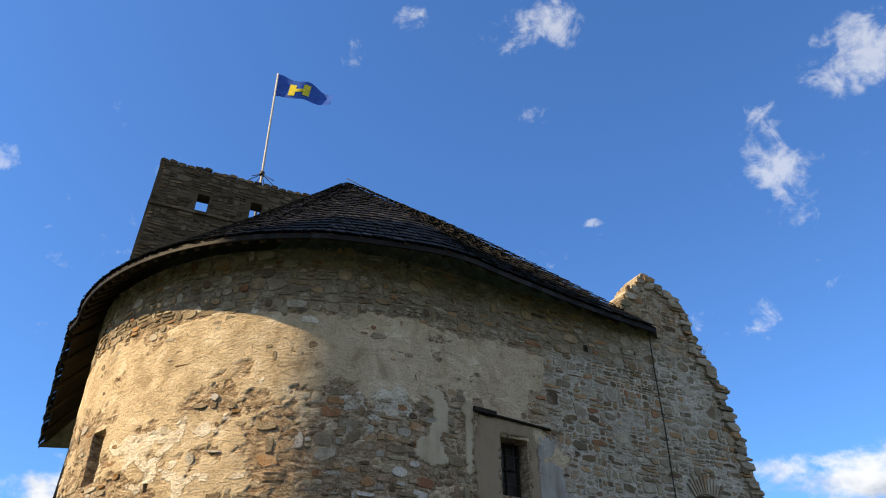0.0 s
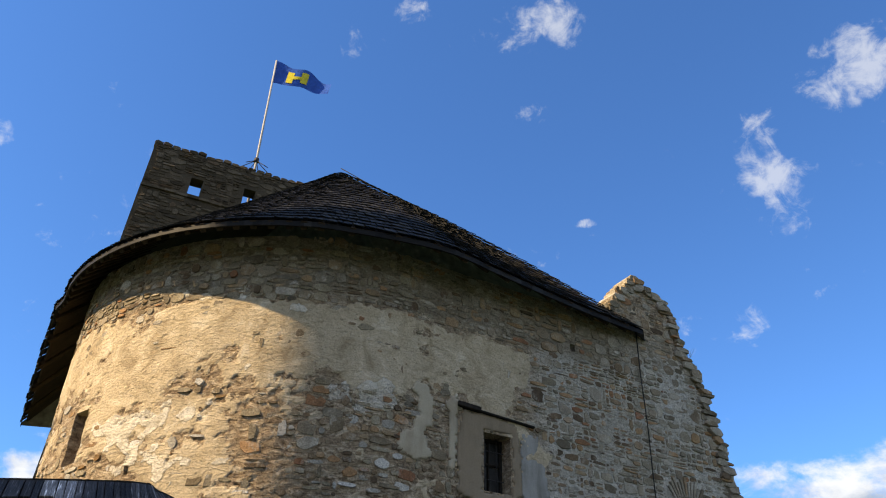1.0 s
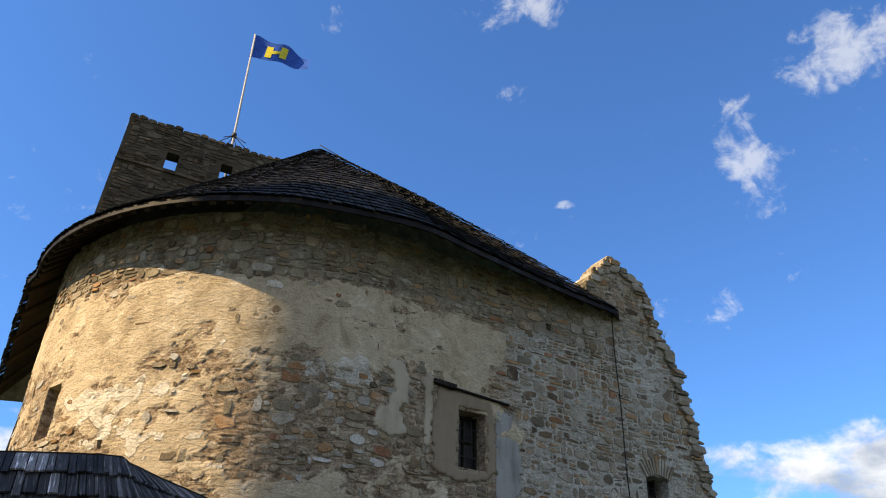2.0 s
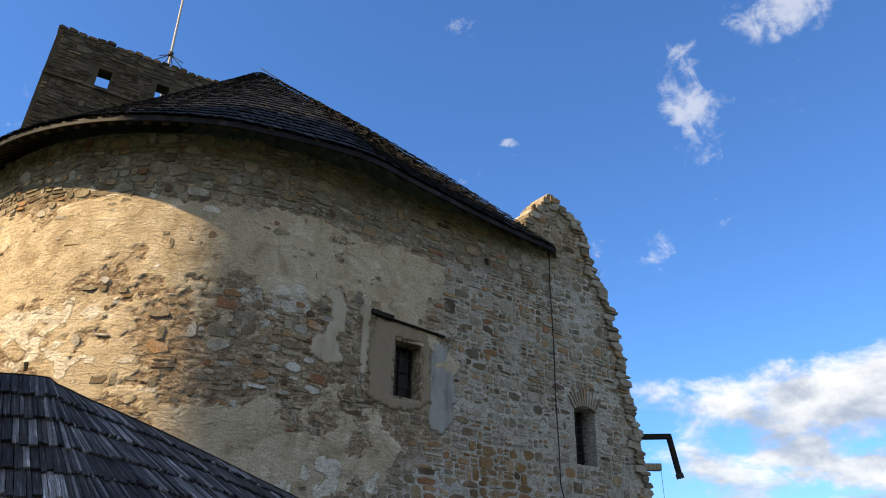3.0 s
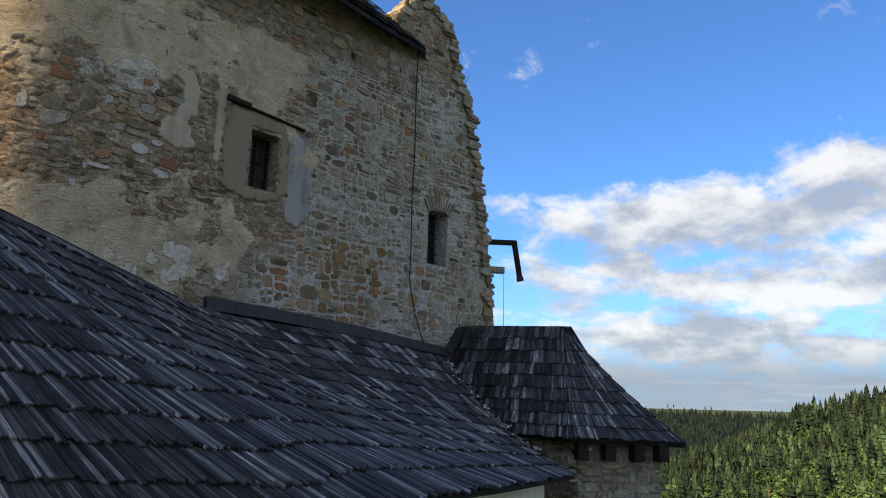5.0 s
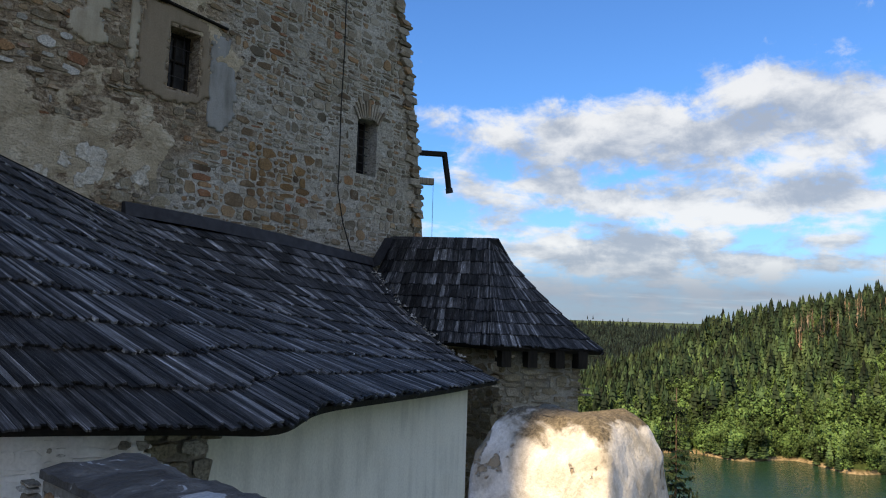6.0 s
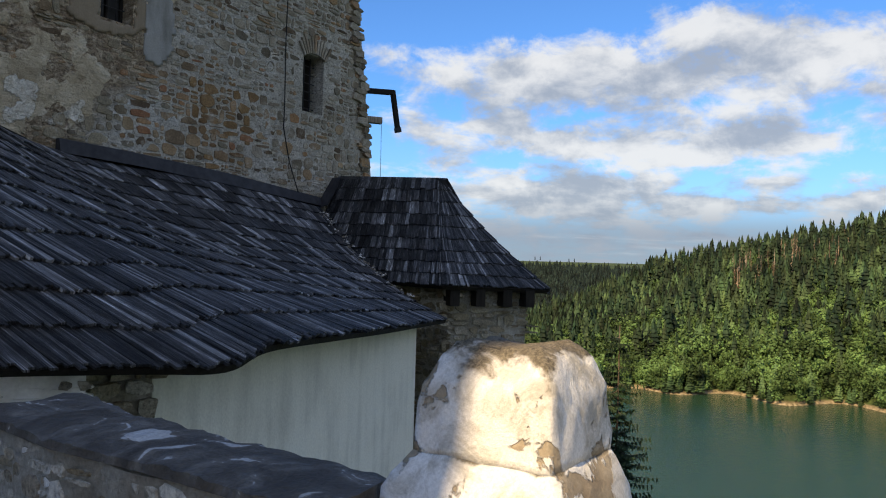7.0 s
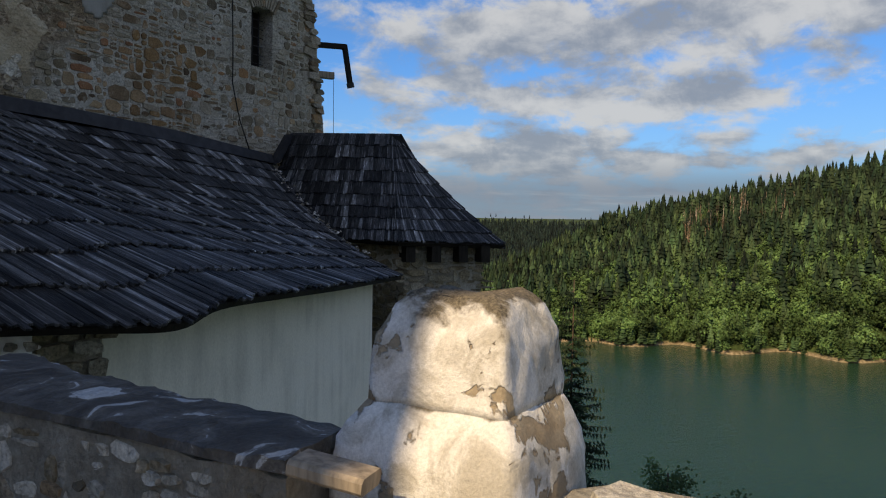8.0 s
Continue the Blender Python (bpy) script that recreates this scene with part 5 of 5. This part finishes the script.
for u, z in ((5.55, 9.25), (5.75, 9.5), (5.95, 9.75), (6.2, 10.05), (6.32, 10.2), (6.5, 10.0), (6.75, 9.92), (7.0, 9.88), (7.25, 9.78), (6.4, 9.9), (6.1, 9.8)):
    v, f = stone_mesh(round_wall, u, z, rng.uniform(0.26, 0.42), rng.uniform(0.14, 0.24), 0.05, rng, stone_grey, deep=-0.6)
    v2 = [round_wall(u, z, -0.62)]
    n = len(v) // 3
    under(tower, "crest_stone", mesh("crest_stone", v, f + [tuple(reversed(range(n)))], stone_grey))


# dry grass tufts on the broken edge
straw = material("dry_grass", leaf_build([(0.16, 0.14, 0.06), (0.10, 0.12, 0.04)]))
for u, z, size in ((8.0, 8.45, 0.34), (8.12, 8.1, 0.24), (7.55, 9.35, 0.16), (8.5, 6.7, 0.15)):
    tuft = Soup()
    for _ in range(26):
        foot = round_wall(u + rng.uniform(-0.06, 0.06), z, rng.uniform(-0.5, 0.02))
        tip = foot + Vector((rng.uniform(-0.1, 0.5), rng.uniform(-0.3, 0.3), rng.uniform(0.3, 1.0))) * size
        w = Vector((0.006, 0.004, 0))
        tuft.add([foot - w, foot + w, tip], [(0, 1, 2)])
    tagged(new("grass_tuft", tuft.data("grass_tuft", straw)), "dry grass tuft rooted on the ruined wall edge", "grass", "grass tufts on the ruin")


def everywhere(u, z, w, h):
    return 0.97


# turret walls
def turret_face(a, b):
    d = (b - a).normalized()
    nrm = Vector((d.y, -d.x, 0))

    def place(u, z, out=0.0):
        p = a + d * u + nrm * out
        return Vector((p.x, p.y, z))
    return place, (b - a).length


for a, b, seed in ((WA, WB, 4), (WL, WA, 5)):
    place, length = turret_face(a, b)
    rubble(turret, place, 0.05, length - 0.05, -4.2, -0.5, (0.18, 0.36), (0.2, 0.5), everywhere, lambda u, z, r: stone_warm if r.random() < 0.6 else stone_grey, (0.015, 0.04), seed, None, "pale rubble stones")


# parapet face towards the terrace
def parapet_face(u, z, out=0.0):
    t = u
    pts = [Vector(p) for p in NEAR]
    for p, q in zip(pts, pts[1:]):
        l = (q - p).length
        if t <= l or q is pts[-1]:
            d = (q - p) / l
            nrm = Vector((d.y, -d.x, 0))
            if nrm.x > 0:
                nrm = -nrm
            r = p + d * t + nrm * (out - 0.03)
            return Vector((r.x, r.y, z))
        t -= l


rubble(parapet, parapet_face, 0.0, 2.5, -1.6, -0.85, (0.08, 0.17), (0.06, 0.20), lambda u, z, w, h: 0.0 if z + h > -0.862 or u + w > 2.16 else 0.94, lambda u, z, r: (stone_pale, stone_warm, stone_pale, stone_grey, stone_pale, stone_brown, stone_pale, limewash)[int(r.random() * 8)],
       (0.016, 0.030), 9, lambda u, z: True, "rubble stones", 0.008)


def rough_face(u, z, out=0.0):
    return Vector((u, 5.25 - out, z))


rubble(rough_wall, rough_face, -1.2, 0.5, -1.9, -0.72, (0.10, 0.2), (0.09, 0.26), lambda u, z, w, h: 0.96, lambda u, z, r: whitewash if r.random() < 0.82 else stone_pale, (0.006, 0.024), 15, lambda u, z: True, "whitewashed rubble stones", 0.02)


def recess_face(u, z, out=0.0):
    return Vector((0.5 + u, 5.55 + 0.286 * u - out, z))


rubble(rough_wall, recess_face, 0.0, 0.42, -1.5, -0.74, (0.12, 0.22), (0.1, 0.22), lambda u, z, w, h: 0.95, lambda u, z, r: stone_grey if r.random() < 0.6 else stone_pale, (0.015, 0.05), 16, lambda u, z: True, "rubble stones", 0.02)


# keep wall
def keep_chance(u, z, w, h):
    if any(a - w < u < b + w and c - h < z < d + h for a, b, c, d in KWIN) or 20.95 < z < 21.15:
        return 0.0
    return 0.95


rubble(keep, lambda u, z, out=0.0: keep_at(u, z, out - (0.2 if z > 21.0 else 0)), 0.32, 9.0, 15.0, 23.5, (0.24, 0.44), (0.25, 0.8), keep_chance, lambda u, z, r: keep_stone, (0.02, 0.05), 21, None, "brown-grey rubble stones")
ledge = Soup()
for i in range(18):
    a, b = i * 0.52, i * 0.52 + 0.5
    o = 0.09 + 0.02 * (i % 3)
    ledge.box(keep_at(a, 20.98, o), keep_at(b, 20.98, o), keep_at(b, 20.98, -0.3), keep_at(a, 20.98, -0.3), keep_at(a, 21.1, o), keep_at(b, 21.1, o), keep_at(b, 21.1, -0.3), keep_at(a, 21.1, -0.3))
under(keep, "string_course", ledge.data("string_course", keep_stone))
rng = random.Random(5)
for i in range(22):
    u = 0.15 + i * 0.41
    v, f = stone_mesh(lambda a, b, c: keep_at(a, b, c - 0.2), u, 23.72 + 0.12 * noise.noise((u * 2, 0, 4)) + (0.06 if i % 4 < 2 else 0), 0.40, 0.2, 0.04, rng, keep_stone, deep=-0.5)
    n = len(v) // 3
    under(keep, "crest_stone", mesh("crest_stone", v, f + [tuple(reversed(range(n)))], keep_stone))


# ---- woods ----
def conifer(rng, height, width):
    """A spruce seen far off: ragged tiers of drooping boughs."""
    v, f = [], []
    tiers = 11
    for t in range(tiers):
        zt = height * (0.16 + 0.84 * (t + 1) / tiers)
        zb = height * (0.10 + 0.84 * t / tiers)
        r = width * (1 - t / tiers) ** 0.7 + 0.12
        n = 10
        a0 = rng.uniform(0, 6.28)
        top = len(v)
        v.append((0, 0, zt))
        if t:
            f.append((top - n - 1, top, top + 1))
        for i in range(n):
            a = a0 + 6.283 * i / n
            q = r * (rng.uniform(0.8, 1.2) if i % 2 else rng.uniform(0.6, 0.95))
            v.append((q * math.cos(a), q * math.sin(a), zb + rng.uniform(-0.25, 0.3) * height / tiers))
        for i in range(n):
            if rng.random() < 0.9:
                f.append((top, top + 1 + i, top + 1 + (i + 1) % n))
    return np.array(v), f


def leafy(rng, height, width, leaves=230):
    """A broadleaf crown of many leaf clumps."""
    v, f = [], []
    lobes = [(rng.uniform(-0.5, 0.5) * width, rng.uniform(-0.5, 0.5) * width, rng.uniform(0.22, 0.86) * height, rng.uniform(0.35, 0.6) * width) for _ in range(7)]
    for i in range(leaves):
        cx, cy, cz, r = lobes[i % 7]
        d = Vector((rng.gauss(0, 1), rng.gauss(0, 1), rng.gauss(0, 0.9))).normalized() * r * rng.uniform(0.65, 1.0)
        c = Vector((cx, cy, cz)) + d
        s = width * rng.uniform(0.07, 0.14)
        n = (d.normalized() + Vector((rng.gauss(0, .4), rng.gauss(0, .4), rng.gauss(0, .4)))).normalized()
        e = n.orthogonal().normalized()
        g = n.cross(e)
        k0 = len(v)
        m = 4
        for j in range(m):
            a = 6.283 * j / m
            q = s * rng.uniform(0.6, 1.2)
            v.append(tuple(c + e * q * math.cos(a) + g * q * math.sin(a) - n * 0.2 * s * (j % 2)))
        f.append(tuple(range(k0, k0 + m)))
    return np.array(v), f


def bare(rng, height, width):
    """A dead, thinned-out spruce."""
    v, f = [], []
    for i in range(26):
        z = height * rng.uniform(0.25, 0.98)
        a = rng.uniform(0, 6.283)
        r = width * (1.15 - z / height) * rng.uniform(0.4, 1.0)
        k0 = len(v)
        v += [(0, 0, z + 0.5), (r * math.cos(a), r * math.sin(a), z - 0.5), (r * math.cos(a + 0.5), r * math.sin(a + 0.5), z - 0.9)]
        f.append((k0, k0 + 1, k0 + 2))
    k0 = len(v)
    for j in range(4):
        v.append((0.36 * math.cos(1.57 * j), 0.36 * math.sin(1.57 * j), 0))
    v.append((0, 0, height))
    f += [(k0 + j, k0 + (j + 1) % 4, k0 + 4) for j in range(4)]
    return np.array(v), f


def plant(name, label, mat, stock, spots):
    verts, faces, n = [], [], 0
    for x, y, z, s, turn, kind_ in spots:
        v, f = stock[kind_ % len(stock)]
        c, q = math.cos(turn), math.sin(turn)
        w = np.column_stack([(v[:, 0] * c - v[:, 1] * q) * s, (v[:, 0] * q + v[:, 1] * c) * s, v[:, 2] * s]) + (x, y, z)
        verts.append(w)
        faces += [tuple(i + n for i in face) for face in f]
        n += len(v)
    data = bpy.data.meshes.new(name)
    data.from_pydata(np.concatenate(verts).tolist(), [], faces)
    data.materials.append(mat)
    tagged(new(name, data), label, "trees", kind="stuff")


rng = random.Random(42)
spruces, mixed, broads, deads = [], [], [], []
for _ in range(9000):
    az = rng.uniform(33, 67)
    lo, hi = shore_range(az) + 1.5, crest_range(az) + 40
    r = lo + (hi - lo) * rng.random() ** 1.25
    x, y = r * math.sin(radians(az)), r * math.cos(radians(az))
    t = (r - lo) / (crest_range(az) - lo)
    patch_ = noise.noise((x * 0.012, y * 0.012, 3)) + 0.5 * noise.noise((x * 0.04, y * 0.04, 8))
    z = land(x, y) - 0.5
    item = (x, y, z, rng.uniform(0.7, 1.15), rng.uniform(0, 6.28), rng.randrange(6))
    brown = abs(az - 54.0) < 3.6 and 0.50 < t < 0.82
    grow = rng.uniform(0.45, 0.9) if t < 0.06 else rng.uniform(0.65, 1.25)
    chance = rng.random()
    if brown and chance < 0.24:
        deads.append(item)
    elif (t < 0.34 and patch_ > -0.42) or (patch_ > 0.12 and t < 0.80):
        if chance < 0.46:
            broads.append((x, y, z, grow, *item[4:]))
        elif chance < 0.57:
            mixed.append((x, y, z, item[3] * (0.6 if t < 0.1 else 0.95), *item[4:]))
        elif chance < 0.66 and t > 0.08:
            spruces.append(item)
    elif t < 0.62 and chance < 0.40:
        mixed.append(item)
    elif chance < 0.66:
        spruces.append((x, y, z, item[3] * (1.0 + 0.35 * max(0.0, noise.noise((x * 0.05, y * 0.05, 9)))), *item[4:]))
plant("spruce_forest", "dense dark green spruce forest on the hillside", spruce_leaf, [conifer(rng, rng.uniform(15, 22), rng.uniform(3.0, 4.2)) for _ in range(6)], spruces)
plant("light_conifers", "lighter green young conifers among the broadleaf trees", light_leaf, [conifer(rng, rng.uniform(13, 19), rng.uniform(2.8, 4.0)) for _ in range(6)], mixed)
plant("broadleaf_wood", "bright green broadleaf trees above the lake shore", broad_leaf, [leafy(rng, rng.uniform(12, 18), rng.uniform(3.8, 5.2)) for _ in range(6)], broads)
plant("dead_spruces", "brown dead spruces standing in the forest", dead_leaf, [bare(rng, rng.uniform(18, 24), 2.2) for _ in range(6)], deads)
far = []
for _ in range(5200):
    az = rng.uniform(32, 50)
    r = rng.uniform(560, 1210)
    if r < crest_range(az) + 60 or (r > 1120 and rng.random() < 0.5):
        continue
    x, y = r * math.sin(radians(az)), r * math.cos(radians(az))
    far.append((x, y, land(x, y) - 2, rng.uniform(0.55, 0.85), rng.uniform(0, 6), rng.randrange(6)))
for az, r in ((39.0, 1385), (39.4, 1390), (43.2, 1380), (43.5, 1384), (43.9, 1390), (36.5, 1380), (36.9, 1385)):
    far.append((r * math.sin(radians(az)), r * math.cos(radians(az)), land(r * math.sin(radians(az)), r * math.cos(radians(az))) - 2, 0.42, az, 3))
plant("far_wood", "distant dark wood below the meadow", far_leaf, [conifer(rng, 18, 3.8) for _ in range(6)], far)


# the spruce below the parapet
def spruce_tree(x, y, z, height, width, seed):
    rng = random.Random(seed)
    tree = thing("spruce", "slender dark spruce growing below the parapet", "tree", at=(x, y, z))
    under(tree, "trunk", tube_data("trunk", [(x + 0.05 * math.sin(i), y, z + height * i / 8) for i in range(9)], 0.16, bark, 7, 0.12))
    limbs, needles = Soup(), Soup()
    h = 0.30
    while h < 0.985:
        for a in [rng.uniform(0, 6.283) for _ in range(5 if h < 0.8 else 4)]:
            length = width * (1 - h) ** 0.8 * rng.uniform(0.65, 1.1) + 0.12
            out = Vector((math.cos(a), math.sin(a), 0))
            side = Vector((-math.sin(a), math.cos(a), 0))
            start = Vector((x, y, z + h * height))
            steps = max(3, int(length / 0.16))
            prev = start
            for i in range(1, steps + 1):
                t = i / steps
                p = start + out * length * t + Vector((0, 0, -0.30 * length * t + 0.26 * length * t * t))
                w = 0.02 * (1 - t) + 0.005
                limbs.add([prev - side * w, prev + side * w, p + side * w, p - side * w], [(0, 1, 2, 3)])
                spread = 0.42 * length * (1 - t) * 0.7 + 0.10
                for sgn in (-1, 1):
                    for _ in range(4):
                        tip = p + side * sgn * spread * rng.uniform(0.2, 1.1) + out * spread * rng.uniform(-0.1, 0.6) + Vector((0, 0, -rng.uniform(0.02, 0.22)))
                        b = out * 0.028
                        needles.add([p - b, p + b, tip + b * 0.5 + Vector((0, 0, -0.05)), tip - b * 0.3], [(0, 1, 2, 3)])
                needles.add([p + side * 0.04, p - side * 0.04, p + out * 0.10 - Vector((0, 0, 0.13))], [(0, 1, 2)])
                prev = p
        h += rng.uniform(0.009, 0.016)
    under(tree, "limbs", limbs.data("limbs", bark))
    under(tree, "crown", needles.data("crown", spruce_leaf), "dark green drooping needles")


spruce_base = land(23.4, 25.4) - 0.3
spruce_tree(23.4, 25.4, spruce_base, -2.4 - spruce_base, 4.2, 3)


def bush_tree(x, y, top, width, seed):
    rng = random.Random(seed)
    base = land(x, y) - 0.3
    tree = thing("broadleaf_tree", "small broadleaf tree below the castle wall", "tree", at=(x, y, base))
    under(tree, "trunk", tube_data("trunk", [(x, y, lerp(base, top - 0.6, i / 5)) for i in range(6)], 0.12, bark, 7, 0.3))
    limbs, leaves = Soup(), Soup()
    for i in range(26):
        a, t = rng.uniform(0, 6.283), rng.uniform(0.0, 1.0)
        start = Vector((x, y, top - 2.6 + 1.6 * t))
        tip = start + Vector((math.cos(a) * width * (1 - 0.6 * t), math.sin(a) * width * (1 - 0.6 * t), rng.uniform(0.3, 1.0)))
        sd = Vector((-math.sin(a), math.cos(a), 0)) * 0.02
        limbs.add([start - sd, start + sd, tip + sd * 0.3, tip - sd * 0.3], [(0, 1, 2, 3)])
        for j in range(60):
            c = start.lerp(tip, rng.uniform(0.25, 1.05)) + Vector((rng.gauss(0, 0.16), rng.gauss(0, 0.16), rng.gauss(0, 0.14)))
            e = Vector((rng.gauss(0, 1), rng.gauss(0, 1), rng.gauss(0, 0.6))).normalized()
            g = e.orthogonal().normalized()
            s = rng.uniform(0.05, 0.09)
            leaves.add([c - e * s, c + g * s * 0.6, c + e * s, c - g * s * 0.6], [(0, 1, 2, 3)])
    under(tree, "limbs", limbs.data("limbs", bark))
    under(tree, "crown", leaves.data("crown", broad_leaf), "green leaves")


bush_tree(22.6, 19.2, -8.6, 1.5, 6)
bush_tree(24.0, 17.6, -9.6, 1.4, 7)
